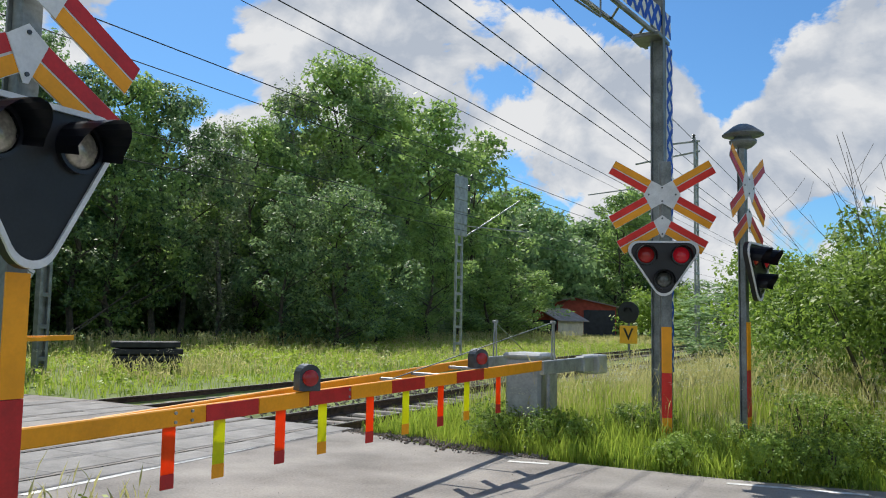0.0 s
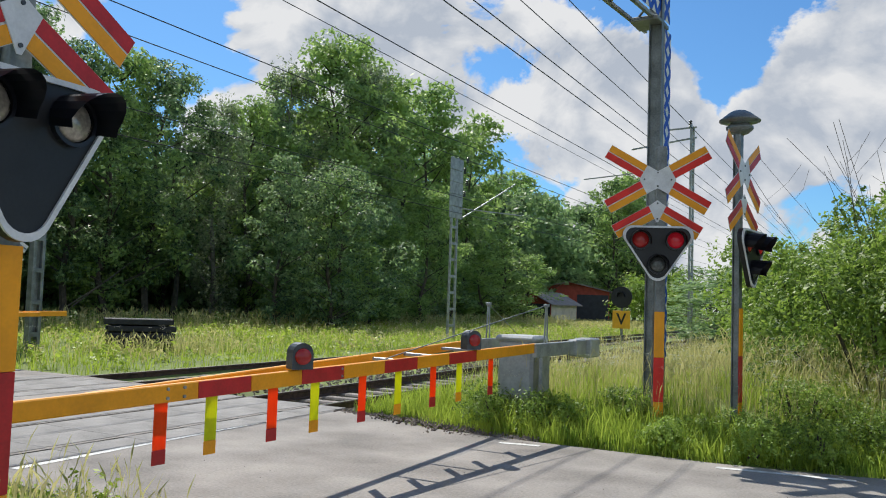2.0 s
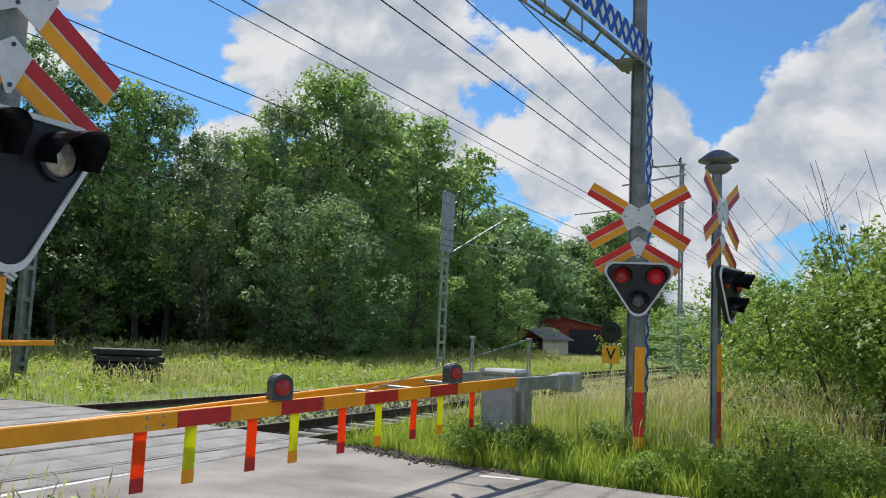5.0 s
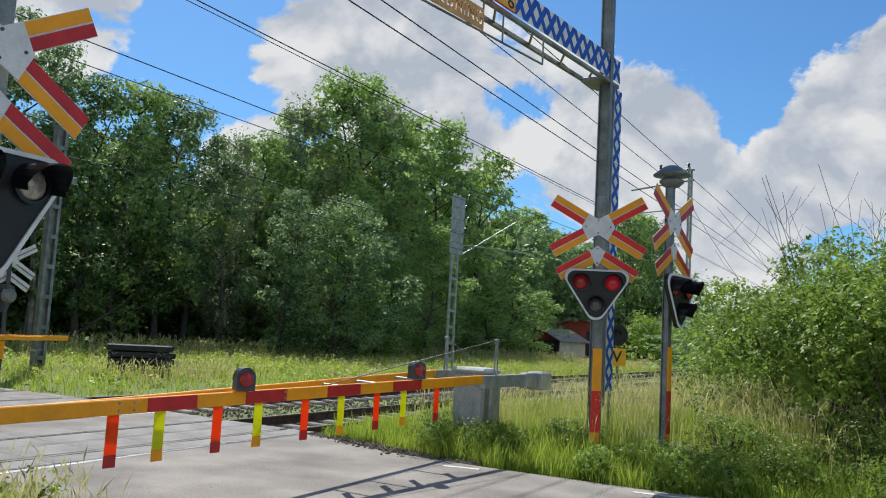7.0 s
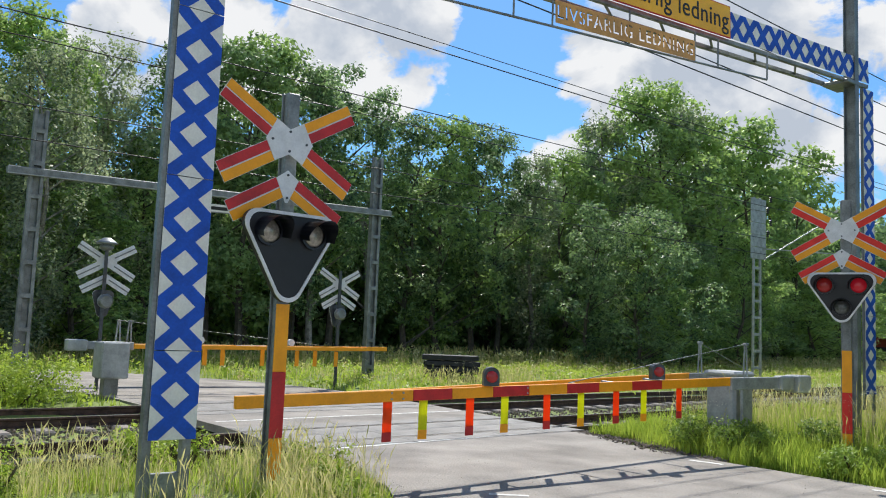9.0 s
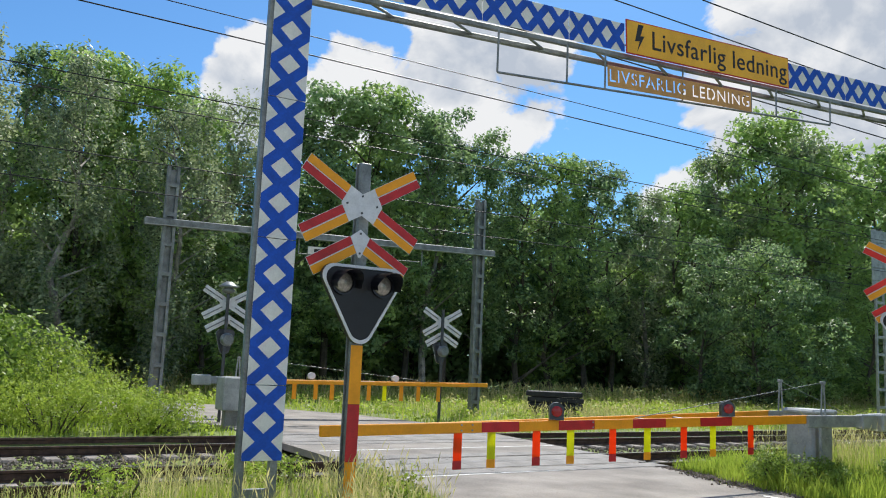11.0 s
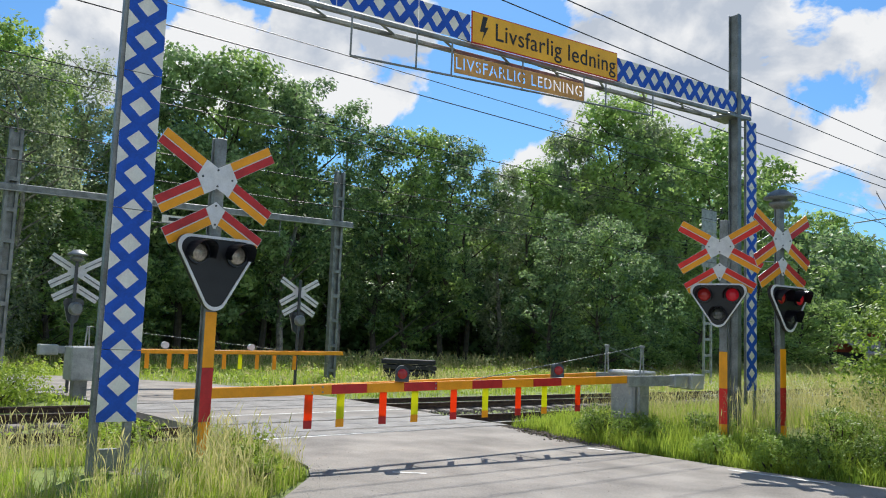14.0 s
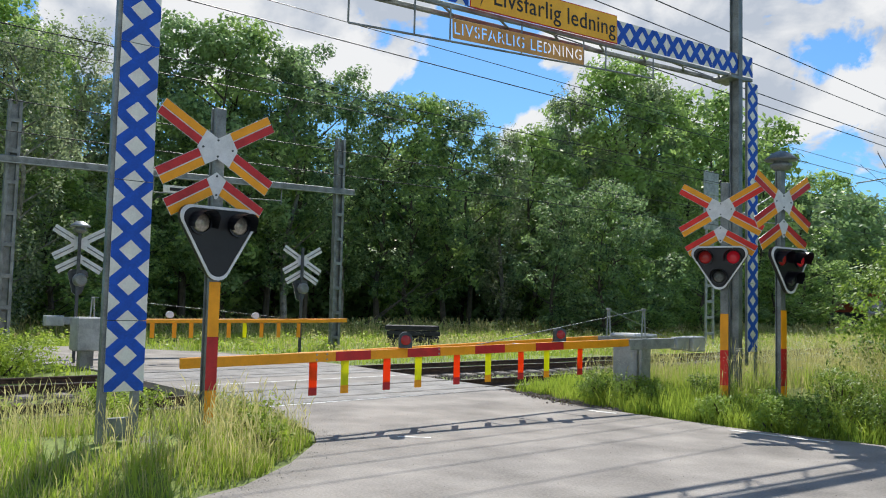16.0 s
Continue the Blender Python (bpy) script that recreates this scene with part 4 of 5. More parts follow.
# ---- far buildings ----
def gable(name, a, b, depth, eave, ridge, wall, label):
    """A building whose gable runs from a to b on the ground; it reaches back by depth."""
    a, b = Vector((*a, 0)), Vector((*b, 0))
    u = (b - a).normalized()
    v = Vector((-u.y, u.x, 0))
    w = (b - a).length
    h = empty(name, Matrix.Translation(a) @ Matrix((u, v, (0, 0, 1))).transposed().to_4x4(), label, "building")
    bm = poly([(0, -0.3), (w, -0.3), (w, eave), (w / 2, ridge), (0, eave)], -depth)
    part("wall", bm, wall, h)
    for s in (0, 1):
        x0, x1 = (-0.5, w / 2) if s == 0 else (w + 0.5, w / 2)
        dz = (ridge - eave) / (w / 2) * 0.5
        bm = bmesh.new()
        q = [bm.verts.new((x0, y, eave - dz + 0.02 + k)) for y in (-0.5, depth + 0.5) for k in (0, 0.12)] + [bm.verts.new((x1, y, ridge + 0.02 + k)) for y in (-0.5, depth + 0.5) for k in (0, 0.12)]
        bmesh.ops.convex_hull(bm, input=q)
        part("roof", bm, M_ROOF, h)
    return h, w


gar, gwid = gable("garage", (-42.0, 90.7), (-36.95, 89.6), 5.2, 2.0, 3.2, M_HOUSERED, "small garage with red gable and dark door")
part("front_wall", box((0.03, -0.05, -0.2), (0.7, -0.002, 2.0), 0.01), M_PLASTER, gar, "cream plaster wall")
part("garage_door", box((0.72, -0.04, -0.1), (gwid - 0.12, -0.002, 1.95), 0.01), M_DOOR_SHADE, gar, "dark garage door")
part("side_wall", box((gwid + 0.002, 0.0, -0.2), (gwid + 0.05, 5.15, 2.02), 0.01), M_PLASTER, gar, "cream plaster wall")
shd, shw = gable("shed", (-43.7, 98.5), (-34.5, 102.5), 10, 3.7, 4.8, M_HOUSERED, "long red wooden shed with grey roof")
# no hole: a dark sheet on the wall paints the bay's shaded inside
part("bay_shade", box((shw * 0.6, -0.04, -0.2), (shw - 0.1, -0.002, 3.3), 0.01), M_DOOR_SHADE, shd, "dark sheet painted as the shade inside an open bay")

# ---- low signal and V board by the track ----
vs = empty("track_signal", pose(-11.95, 38.0, 0), "orange V board under a dark round signal", "track signal")
part("post", cyl((0, 0.05, -0.2), (0, 0.05, 2.3), 0.06), M_STEEL, vs)
part("board", box((-0.42, -0.03, 0.68), (0.42, 0.0, 1.5), 0.01), M_SIGN, vs, "orange board with a black V")
text("lettering", "V", 0.75, pose(0, -0.034, 1.09, 90), M_INK, vs)
part("signal_disc", cyl((0, -0.06, 2.12), (0, 0.0, 2.12), 0.5, n=28), M_BLACK, vs, "dark round signal disc")
part("visor", hood(0.16, 0.25), M_HOOD, vs).matrix_basis = pose(0, -0.06, 2.2)

# ---- stack of old sleepers beyond the track ----
stack = empty("sleeper_stack", pose(-19.1, 16.55, -0.1, 0, 0, 56), "stack of dark tarred railway sleepers in the grass", "timber stack")
for k in range(5):
    for j in range(5):
        part("timber", box((-0.85 + random.uniform(-0.12, 0.12), -0.6 + j * 0.26, 0.02 + k * 0.19), (0.85 + random.uniform(-0.12, 0.12), -0.37 + j * 0.26, 0.17 + k * 0.19), 0.012), M_DARKWOOD, stack)

# ---- trees ----
def leaf_cloud(n, centres, radii, size, rng, droop=0.0, shell=0.7, tuft=7, spread=1.9):
    """Leaves gathered in tufts, the tufts on the upper and outer skin of rounded clumps."""
    m = max(1, n // tuft)
    k = rng.integers(0, len(centres), m)
    d = rng.normal(size=(m, 3)) + np.array([0, 0, 0.35])
    d /= np.linalg.norm(d, axis=1)[:, None]
    r = radii[k][:, None] * (shell + (1 - shell) * rng.random((m, 1)) ** 0.5) * rng.uniform(0.8, 1.15, (m, 1))
    c = centres[k] + d * r * np.array([1, 1, 0.78])
    if droop:
        c[:, 2] -= droop * rng.random(m) ** 2 * radii[k]
    face = d * 0.7 + rng.normal(size=(m, 3)) * 0.4 + np.array([0, 0, 0.5])
    i = np.repeat(np.arange(m), tuft)
    n = len(i)
    off = rng.normal(size=(n, 3)) * size * spread * rng.uniform(0.5, 1.0, (m, 1))[i] * np.array([1, 1, 0.6])
    if droop:
        off *= np.array([0.6, 0.6, 1 + droop])
    p = c[i] + off
    nrm = face[i] + rng.normal(size=(n, 3)) * 0.42
    nrm /= np.linalg.norm(nrm, axis=1)[:, None]
    u = np.cross(nrm, rng.normal(size=(n, 3)))
    u /= np.linalg.norm(u, axis=1)[:, None] + 1e-9
    w = np.cross(nrm, u)
    s = size * rng.uniform(0.6, 1.35, (n, 1))
    v = np.stack([p + u * s, p + w * s * 0.55, p - u * s, p - w * s * 0.55], 1).reshape(-1, 3)
    return v, np.arange(4 * n).reshape(-1, 4)


def limb(bm, p, q, r0, r1, n=7):
    cyl(p, q, r0, r1, n, bm)


def make_tree(seed, h, spread, leaves, size, bark, leaf, label, base=0.18, droop=0.0, thin=False):
    g = np.random.default_rng(seed)
    t = empty("tree", pose(0, 0, 0), label, "tree", "trees behind the railway")
    bm = bmesh.new()
    pts = [Vector((0, 0, -0.3))]
    for k in range(1, 6):
        pts.append(Vector((g.normal(0, 0.18) * k ** 0.5, g.normal(0, 0.18) * k ** 0.5, h * 0.17 * k)))
    r = h * 0.014
    for k in range(5):
        limb(bm, pts[k], pts[k + 1], r * (1 - 0.17 * k), r * (1 - 0.17 * (k + 1)))
    cs, rs = [], []
    nb = 50 if not thin else 34
    for k in range(nb):
        f = base + (1 - base) * (k + g.random()) / nb
        z = h * f
        at = pts[min(4, int(f / 0.17))].lerp(pts[min(5, int(f / 0.17) + 1)], 0.5)
        prof = spread * (math.sin(math.pi * min(1, max(0.0, (f - base) / (1.02 - base))) ** 0.75) * 0.85 + 0.22)
        a = g.random() * 6.283
        d = prof * g.uniform(0.35, 1.0)
        tip = Vector((at.x + math.cos(a) * d, at.y + math.sin(a) * d, z + g.uniform(-0.2, 0.5)))
        if k % 2 == 0:
            limb(bm, Vector((at.x, at.y, max(0.5, z - d * 0.6))), tip, r * 0.3, r * 0.08, 5)
        cs.append(tip)
        rs.append(g.uniform(0.65, 1.3) * spread * 0.25)
    part("trunk", bm, bark, t)
    v, fc = leaf_cloud(leaves, np.array(cs), np.array(rs), size, g, droop)
    raw("crown", v, fc, leaf, t)
    return t


protos = [
    make_tree(11, 15, 3.5, 12500, 0.12, M_BARK, M_LEAF, "tall broadleaf tree with a dense dark green crown", 0.16),
    make_tree(12, 17, 2.9, 11000, 0.114, M_BARKPALE, M_LEAF, "tall birch with an airy green crown", 0.18, 1.0),
    make_tree(13, 13, 3.6, 12000, 0.12, M_BARK, M_LEAFBRIGHT, "round broadleaf tree with a fresh green crown", 0.06),
    make_tree(14, 16, 3.1, 14000, 0.1, M_BARKPALE, M_LEAFPALE, "slender birch with pale drooping foliage", 0.04, 2.2),
    make_tree(15, 11, 3.2, 7000, 0.125, M_BARK, M_LEAF, "low broadleaf tree with foliage to the ground", 0.02),
    make_tree(16, 18, 3.7, 11500, 0.122, M_BARK, M_LEAF, "high oak-like tree with gaps in its crown", 0.28, 0, True),
    make_tree(17, 12, 4.2, 2600, 0.28, M_BARK, M_LEAF, "dark tree deep in the wood", 0.02),
    make_tree(18, 16, 3.8, 4600, 0.195, M_BARK, M_LEAF, "distant broadleaf tree in the wood", 0.05),
    # like the distant tree above, its leaf colour brightened to pass for sunlight
    make_tree(19, 15, 3.8, 4600, 0.195, M_BARK, M_LEAFBRIGHT, "distant tree at the wood's edge, leaves coloured brighter as if sunlit", 0.05),
    make_tree(20, 10, 4.6, 14000, 0.1, M_BARK, M_LEAF, "broad green willow with foliage to the ground", 0.02),
]
H = [15.6, 17.8, 13.6, 16.6, 11.6, 18.8, 12.8, 16.8, 15.8, 10.6]
PROFILE = [(-30, 14), (0, 16), (4, 16.3), (6.5, 15.8), (8.7, 14.6), (10.5, 12.6), (11.7, 13.1), (13.9, 16.3), (16.1, 17.1), (18.5, 16.7), (20, 15.8), (23, 16.5), (25.4, 16.5), (28, 15.3), (29.3, 14.6), (31.1, 15.0), (33.5, 15.1), (35.2, 16.5), (37, 15.3), (38.9, 13.8), (41.4, 14.8), (44.6, 14.9), (46, 18.5), (49.3, 21), (54, 21.8), (58.6, 21.8), (62.5, 21), (71, 20.7), (78, 20.3), (88, 19.6), (94, 20.6), (109, 19.5), (121, 21), (220, 26)]
g = np.random.default_rng(77)
used = set()


def plant(k, x, y, top, rot):
    s = top / H[k]
    m = pose(x, y, height(x, y), 0, 0, rot)
    if k not in used:
        used.add(k)
        ob = protos[k]
    else:
        ob = copy_thing(protos[k], m)
    ob.matrix_basis = m @ Matrix.Diagonal((max(s, 0.8), max(s, 0.8), s, 1))


y = -5.0
n = 0
while y < 135:
    top = float(np.interp(y, [p[0] for p in PROFILE], [p[1] for p in PROFILE]))
    kind = [0, 2, 0, 1, 2, 3, 0, 2, 5][n % 9]
    # darker crowns from 13 m, brighter from 39: sun and shade by leaf colour
    if 13 <= y < 38:
        kind = [0, 5, 1, 0, 2][n % 5]
    if y < 13:
        kind = [3, 3, 1, 2][n % 4]
    if 39 < y < 60:
        kind = [2, 5, 3][n % 3]
    if y > 60:
        kind = 7 if n % 3 == 0 else 8
    back = -11 if 76 < y < 112 else 0
    plant(kind, -38.6 + back - g.uniform(0, 1.2), y, top * g.uniform(1.0, 1.07), g.uniform(0, 360))
    step = 2.6 if y < 60 else 4.6
    plant(6, -44 - g.uniform(0, 3), y + step / 2, top * g.uniform(0.75, 0.86), g.uniform(0, 360))
    plant(6, -50 - g.uniform(0, 3), y, 10 * g.uniform(0.8, 1.1), g.uniform(0, 360))
    under = 8 if y > 64 else (4 if n % 3 else 2) if y < 38 else (2, 4, 2, 3)[n % 4]
    if y < 42:
        plant(6, -47.0 - g.uniform(0, 2), y + 1.3, 9.5 * g.uniform(0.9, 1.1), g.uniform(0, 360))
    if not 13 < y < 37:
        plant(under, (-36.0 if y < 38 else -33.2) + back - g.uniform(0, 1.2), y + 1, g.uniform(4.0, 7.5) if n % 3 else g.uniform(8, 10.5), g.uniform(0, 360))
    y += step
    n += 1
for (k, x, yy, top) in ((2, -36.5, 6.5, 15.5), (3, -36.5, 9.5, 15), (2, -36.5, 3, 15.5), (0, -37, 17, 16.5), (1, -37, 21, 16), (2, -29.6, 39.6, 9.3), (2, -29.8, 43.2, 8.0), (4, -30.6, 35.6, 9.6), (9, -28.6, 37.6, 9.2), (2, -30.2, 50.6, 9.8), (2, -36, 66.5, 12), (7, -13.5, 62, 5), (7, -10.5, 50, 4.2), (7, -7.6, 40, 3.6), (7, -9.5, 66, 6), (2, -33, 8, 7.0), (3, -30.5, 2.0, 13.5), (3, -32, -2, 14.5), (3, -31, 6, 12.5), (2, -22, 114, 8), (7, -12, 130, 15), (7, -5, 128, 13), (7, -20, 118, 8), (7, -5.5, 72, 6), (7, -1, 62, 6.5), (7, 3.5, 56, 7.5), (7, -9, 98, 8), (7, -14.5, 112, 9), (7, 0, 90, 9)):
    plant(k, x, yy, top, g.uniform(0, 360))

# leaning dead branches in front of the wood
for a, b in (((-34.5, 24.5, 0), (-33.8, 28.5, 3.2)), ((-34.2, 23.8, 0), (-34.0, 27.6, 2.4))):
    tagged(part("dead_branch", cyl(a, b, 0.045, 0.015, 6), M_BARK), "bare leaning dead branch at the wood's edge", "branch")


# ---- bushes at the road side ----
def bush(seed, x, y, r, h, leaves, size, label="dense green leafy bush beside the road", leaf=None):
    q = np.random.default_rng(seed)
    z0 = height(x, y)
    b = empty("bush", pose(x, y, z0), label, "bush", "roadside bushes")
    bm = bmesh.new()
    cs, rs = [], []
    for k in range(16):
        a, d, z = q.random() * 6.283, r * q.random() ** 0.5 * 0.85, h * q.uniform(0.15, 0.86)
        tip = Vector((math.cos(a) * d, math.sin(a) * d, z))
        limb(bm, (tip.x * 0.25, tip.y * 0.25, -0.1), tip, 0.025, 0.008, 5)
        cs.append(tip)
        rs.append(q.uniform(0.4, 0.62) * r)
    part("branchwork", bm, M_BARK, b)
    v, f = leaf_cloud(leaves, np.array(cs), np.array(rs), size, q, 0.2, 0.55)
    raw("foliage", v, f, leaf or M_BUSH, b)
    return b


bush(1, -0.1, 12.6, 1.35, 2.5, 14400, 0.037)
bush(2, 1.1, 11.9, 1.4, 2.9, 14400, 0.037)
bush(3, 0.6, 14.4, 1.6, 3.4, 14400, 0.041)
bush(4, 2.6, 11.6, 1.3, 3.4, 11200, 0.041)
bush(5, -1.2, 15.6, 1.5, 2.6, 12800, 0.041)
bush(6, -2.2, 20.0, 1.9, 3.0, 12800, 0.052)
bush(7, 2.3, 14.5, 1.8, 4.0, 11200, 0.044)
bush(8, -24.5, 89.0, 4.4, 5.6, 7000, 0.19, "bright green bush beside the far track")
bush(9, -3.2, 30.0, 2.4, 3.2, 11200, 0.067)
bush(10, -16.5, 0.8, 1.7, 1.7, 22400, 0.024, "pale green bush at the far side of the track", M_GRASS)
bush(11, -17.5, -1.5, 2.3, 3.0, 11200, 0.067, "green bush at the far side of the track")
bush(12, -14.1, 2.4, 0.9, 0.75, 12800, 0.024, "pale green weeds beside the far track", M_GRASS)
bush(13, -14.0, 0.6, 1.1, 0.95, 12800, 0.024, "pale green weeds beside the far track", M_GRASS)
bush(14, -14.2, -1.4, 1.1, 0.9, 12800, 0.024, "pale green weeds beside the far track", M_GRASS)
for k, (wx, wy, wr, wh) in enumerate(((-2.0, 9.55, 0.4, 0.35), (-1.3, 9.5, 0.45, 0.42), (-0.6, 9.65, 0.5, 0.45), (0.2, 9.9, 0.5, 0.5), (1.0, 10.0, 0.55, 0.5), (1.9, 10.3, 0.6, 0.6), (-0.1, 10.5, 0.55, 0.6), (-4.3, 9.6, 0.42, 0.5), (-3.6, 9.7, 0.4, 0.42), (-0.9, 10.6, 0.5, 0.7), (0.9, 10.9, 0.6, 0.8), (-2.75, 10.3, 0.35, 0.45))):
    bush(40 + k, wx, wy, wr * 1.1, wh * 0.8, 5200, 0.017, "low leafy weeds at the road edge")
for k, (wx, wy, wr, wh) in enumerate(((-3.3, 2.7, 0.3, 0.22), (-2.9, 2.6, 0.3, 0.2), (-3.75, 2.9, 0.35, 0.3), (-4.6, 1.6, 0.35, 0.5), (-5.2, 2.2, 0.35, 0.45), (-4.4, 0.3, 0.4, 0.4))):
    bush(60 + k, wx, wy, wr, wh, 2000, 0.018, "low weeds among the mound grass", M_GRASS)
# bare twigs standing out of the bushes
for k in range(56):
    q = np.random.default_rng(300 + k)
    x, yy = q.uniform(-0.6, 3.2), q.uniform(12.5, 15.5)
    pts = [(x, yy, 1.0)]
    dx, dy = q.normal(0, 0.22), q.normal(0, 0.2)
    for j in range(5):
        px, py, pz = pts[-1]
        pts.append((px + dx + q.normal(0, 0.05), py + dy, pz + q.uniform(0.42, 0.75)))
    twig = tagged(wire("bare_twig", pts, 0.0035, M_BARK), "thin bare branching twig above the bush", "twig", "bare twigs")
    for px, py, pz in pts[2:5]:
        sx, sy = q.normal(0, 0.16), q.normal(0, 0.12)
        wire("side_shoot", [(px, py, pz), (px + sx, py + sy, pz + q.uniform(0.15, 0.3)), (px + sx * 1.7, py + sy * 1.8, pz + q.uniform(0.35, 0.6))], 0.0024, M_BARK, twig)


# ---- grass ----
def blades(name, spots, hmin, hmax, width, material, label, lean=0.35, seed=1, head=False):
    """Bent blades of two faces each, at the given places."""
    q = np.random.default_rng(seed)
    p = np.array(spots, float)
    n = len(p)
    a = q.uniform(0, 6.283, n)
    b = q.uniform(0, 6.283, n)
    h = q.uniform(hmin, hmax, n) * q.uniform(0.7, 1.1, n)
    u = np.stack([np.cos(a), np.sin(a), np.zeros(n)], 1) * (width * q.uniform(0.6, 1.4, n))[:, None]
    d = np.stack([np.cos(b), np.sin(b), np.zeros(n)], 1) * (lean * h * q.uniform(0.3, 1.2, n))[:, None]
    up = np.zeros((n, 3))
    up[:, 2] = h
    v0, v1 = p - u, p + u
    v2, v3 = p + u * 0.7 + d * 0.35 + up * 0.6, p - u * 0.7 + d * 0.35 + up * 0.6
    if head:
        v2, v3 = p + u * 0.5 + d * 0.4 + up * 0.75, p - u * 0.5 + d * 0.4 + up * 0.75
        v4, v5, v6 = p + d * 0.6 + up * 0.87 + u * 2.0, p + d * 0.6 + up * 0.87 - u * 2.0, p + d + up
        v = np.stack([v0, v1, v2, v3, v4, v6, v5], 1).reshape(-1, 3)
        i = 7 * np.arange(n)[:, None]
        faces = np.concatenate([i + np.array([0, 1, 2, 3]), i + np.array([3, 4, 5, 6])]).tolist()
    else:
        v4 = p + d + up
        v = np.stack([v0, v1, v2, v3, v4], 1).reshape(-1, 3)
        i = 5 * np.arange(n)[:, None]
        faces = (i + np.array([0, 1, 2, 3])).tolist() + (i + np.array([3, 2, 4])).tolist()
    return tagged(raw(name, v, faces, material), label, "grass", kind="stuff")


def scatter(n, x0, x1, y0, y1, keep, seed, clump=0.0):
    q = np.random.default_rng(seed)
    out = []
    while len(out) < n:
        x, y = q.uniform(x0, x1), q.uniform(y0, y1)
        if clump and noise.noise((x * 0.8, y * 0.8, seed)) < q.uniform(-clump, clump) * 0.8:
            continue
        if keep(x, y):
            out.append((x, y, height(x, y) - 0.01))
    return out


def right_verge(x, y):
    return y > edge_y(RIGHT_EDGE, x) + 0.12 + 0.15 * noise.noise((x * 2, y * 2, 0)) and x > -6.6


def left_verge(x, y):
    if x > -1.15 or (x < -4.6 and noise.noise((x * 1.7, y * 1.7, 8)) < 0.12):
        return False
    if -3.7 < x < -2.2 and 0.5 < y < 1.9 and noise.noise((x * 9, y * 9, 4)) < 0.3:
        return False
    if y > 0.9:
        return y < edge_y(LEFT_EDGE[:9], x) - 0.12 + 0.12 * noise.noise((x * 2, y * 2, 0))
    return x < -1.25 + 0.15 * noise.noise((y * 2, 1, 0))


blades("verge_grass", scatter(38000, -6.6, 4, 9.0, 17, right_verge, 1, 0.4), 0.1, 0.42, 0.007, M_GRASS, "tall green grass on the verge", 0.4, 1)
blades("verge_grass_seeding", scatter(8500, -5.5, 3, 9.9, 19, right_verge, 2, 0.7), 0.5, 1.0, 0.0026, M_GRASSDRY, "tall seeding grass on the verge", 0.3, 2, True)
blades("verge_grass_short", scatter(14000, -6.4, 4, 9.0, 10.4, right_verge, 3), 0.08, 0.3, 0.006, M_GRASS, "short green grass at the road edge", 0.5, 3)
blades("mound_grass", scatter(26000, -6.3, -1.1, -2.5, 4.2, left_verge, 4, 0.4), 0.05, 0.24, 0.005, M_GRASS, "green grass on the mound beside the post", 0.4, 4)
blades("mound_grass_dry", scatter(4500, -6.2, -1.3, -2.5, 4.0, left_verge, 25, 0.7), 0.08, 0.3, 0.005, M_GRASSDRY, "yellowing dry grass on the mound", 0.45, 25)
blades("mound_grass_seeding", scatter(1300, -4.6, -1.8, 0.4, 3.7, left_verge, 5, 0.6), 0.25, 0.6, 0.003, M_GRASSDRY, "seeding grass on the mound beside the post", 0.3, 5, True)
blades("track_grass", scatter(1200, -6.3, -5.0, -6, 3.7, lambda x, y: True, 6, 0.6), 0.1, 0.3, 0.005, M_GRASSDRY, "dry grass along the track", 0.4, 6, True)


def meadow(x, y):
    return x < track_x(-12.8, y) and not (x > -28 and y < 10.8 and y > -20 and edge_y(FAR_L, x) - 0.3 < y < edge_y(FAR_R, x) + 0.3)


blades("meadow_grass", scatter(60000, -38, -12.6, -8, 62, meadow, 7, 0.5), 0.08, 0.3, 0.012, M_GRASS, "green meadow grass beyond the track", 0.4, 7)
blades("meadow_grass_seeding", scatter(9000, -38, -15, -8, 62, meadow, 8, 0.9), 0.2, 0.55, 0.007, M_GRASSDRY, "pale seeding meadow grass beyond the track", 0.3, 8, True)
blades("edge_weeds", scatter(8000, -35.5, -29, -8, 78, meadow, 15, 0.9), 0.4, 1.0, 0.014, M_GRASSDRY, "tall pale weeds at the edge of the wood", 0.3, 15, True)
blades("stack_weeds", scatter(700, -18.6, -16.2, 14.2, 18.6, meadow, 16, 0.8), 0.25, 0.65, 0.008, M_GRASSDRY, "tall pale weeds round the sleeper stack", 0.3, 16, True)
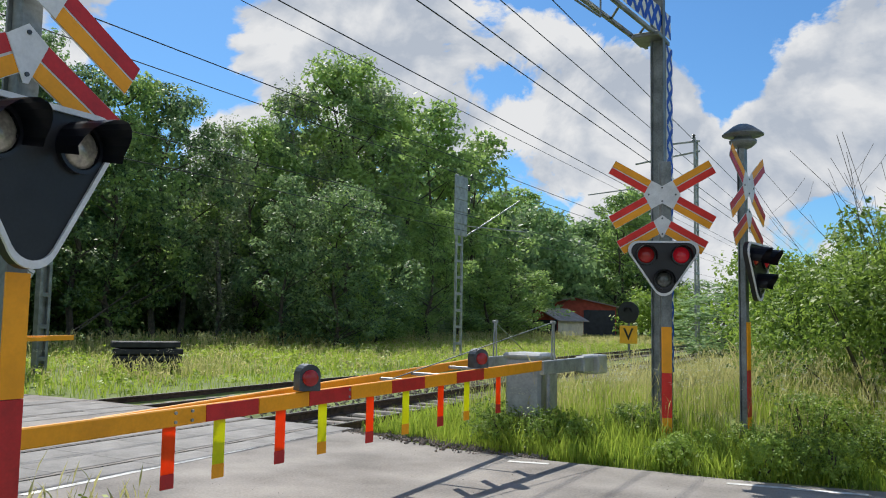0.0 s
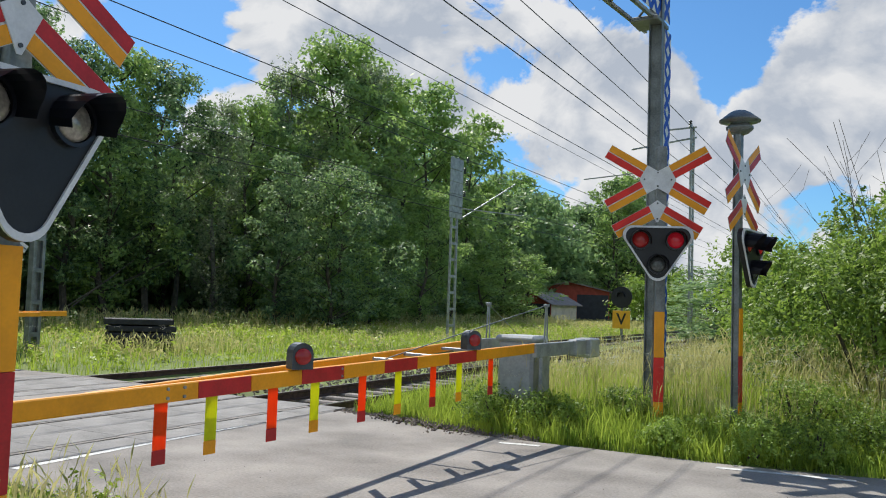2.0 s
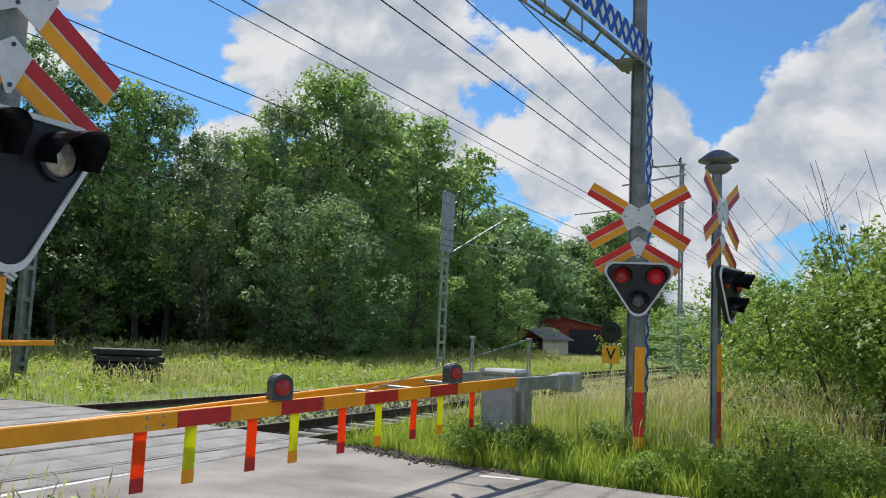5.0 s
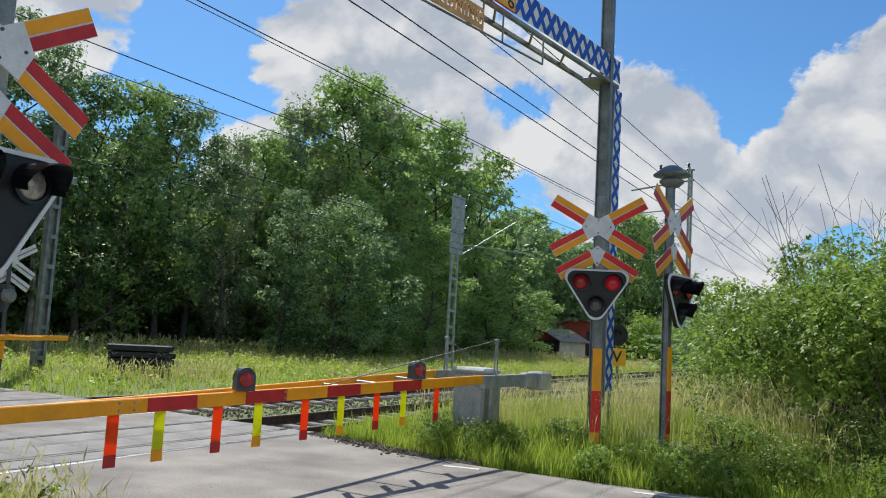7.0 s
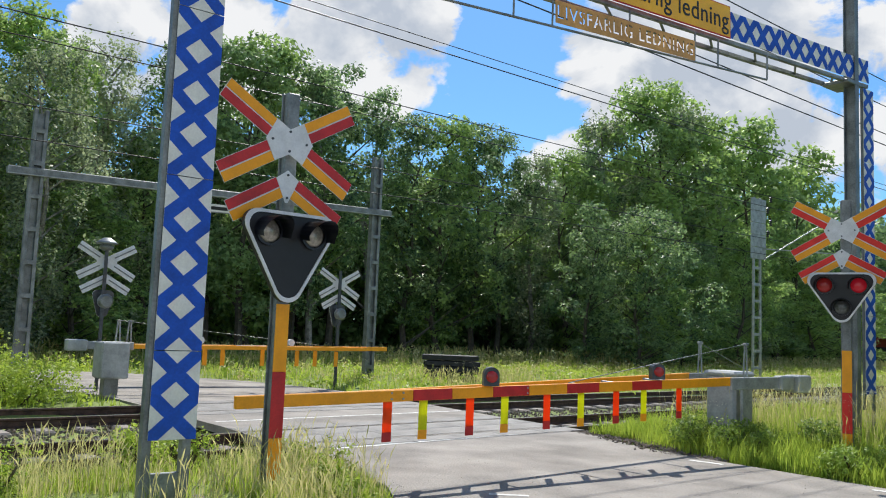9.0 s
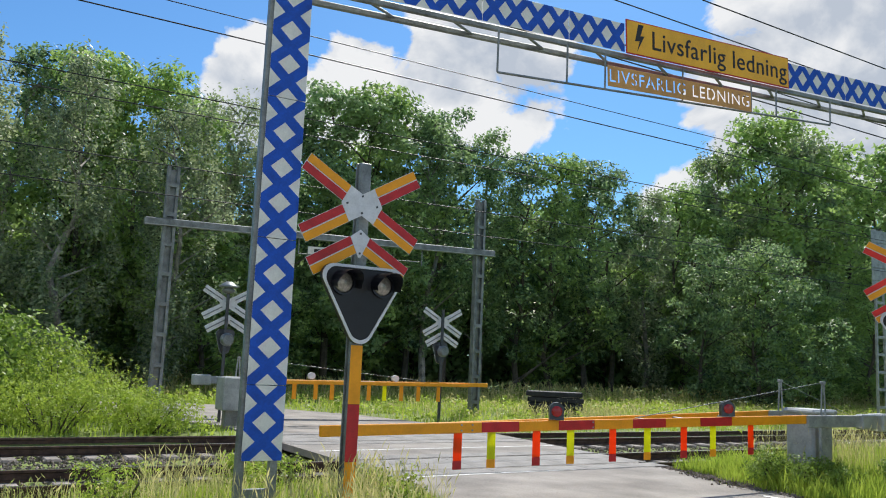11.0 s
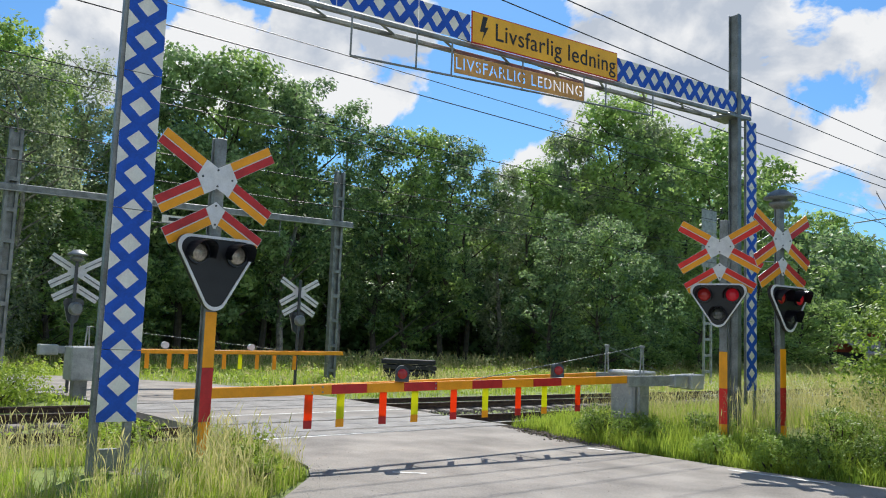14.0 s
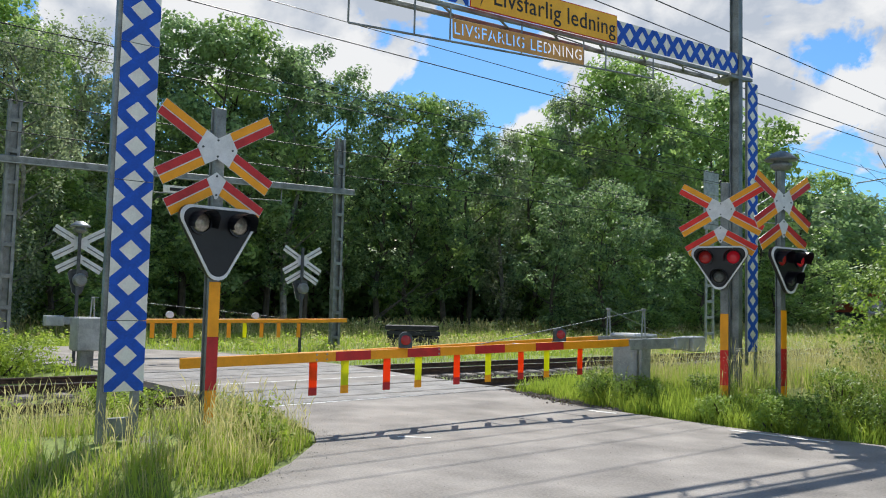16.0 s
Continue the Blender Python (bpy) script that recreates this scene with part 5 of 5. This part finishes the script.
blades("meadow_grass_far", scatter(16000, -45, -14, 62, 110, meadow, 9, 0.8), 0.15, 0.4, 0.03, M_GRASSDRY, "far pale meadow grass", 0.3, 9, True)
blades("far_verge_grass", scatter(12000, -7, -0.5, 17, 60, lambda x, y: x > track_x(-6.3, y), 10, 0.6), 0.2, 0.5, 0.006, M_GRASSDRY, "tall dry grass beside the track", 0.3, 10, True)


def weeds(name, spots, rmin, rmax, each, size, material, label, seed):
    """Low leafy clumps."""
    q = np.random.default_rng(seed)
    c = np.array(spots, float)
    rr = q.uniform(rmin, rmax, len(c))
    c[:, 2] += rr * 0.35
    v, f = leaf_cloud(each * len(c), c, rr, size, q, 0.3, 0.2)
    return tagged(raw(name, v, f, material), label, "weeds", kind="stuff")


weeds("meadow_weeds", scatter(1500, -36, -13.4, -8, 66, meadow, 21, 0.6), 0.2, 0.5, 34, 0.055, M_GRASS, "leafy green weeds in the meadow", 21)
weeds("meadow_weeds_pale", scatter(420, -36, -15, -8, 66, meadow, 22, 0.9), 0.25, 0.55, 34, 0.05, M_GRASSDRY, "pale dry weeds in the meadow", 22)
weeds("wood_edge_weeds", scatter(420, -35.5, -31, -8, 74, meadow, 23, 0.9), 0.4, 0.85, 60, 0.07, M_BUSH, "bright green undergrowth along the wood", 23)


def umbels(name, spots, seed):
    q = np.random.default_rng(seed)
    vs, fs = [], []
    for x, y, z in spots:
        h = q.uniform(0.55, 0.9)
        for k in range(9):
            cx, cy, cz = x + q.normal(0, 0.05), y + q.normal(0, 0.05), z + h + q.normal(0, 0.012)
            i = len(vs)
            r = q.uniform(0.008, 0.016)
            vs += [(cx - r, cy, cz), (cx, cy - r, cz + 0.003), (cx + r, cy, cz), (cx, cy + r, cz + 0.003)]
            fs.append((i, i + 1, i + 2, i + 3))
    return tagged(raw(name, vs, fs, M_FLOWER), "white umbel flowers among the grass", "flowers", kind="stuff")


umbels("umbel_flowers", scatter(420, -4.5, 1.5, 9.7, 13, right_verge, 12, 0.7), 12)
umbels("meadow_umbels", scatter(400, -36, -14, 8, 60, meadow, 13, 0.8), 13)
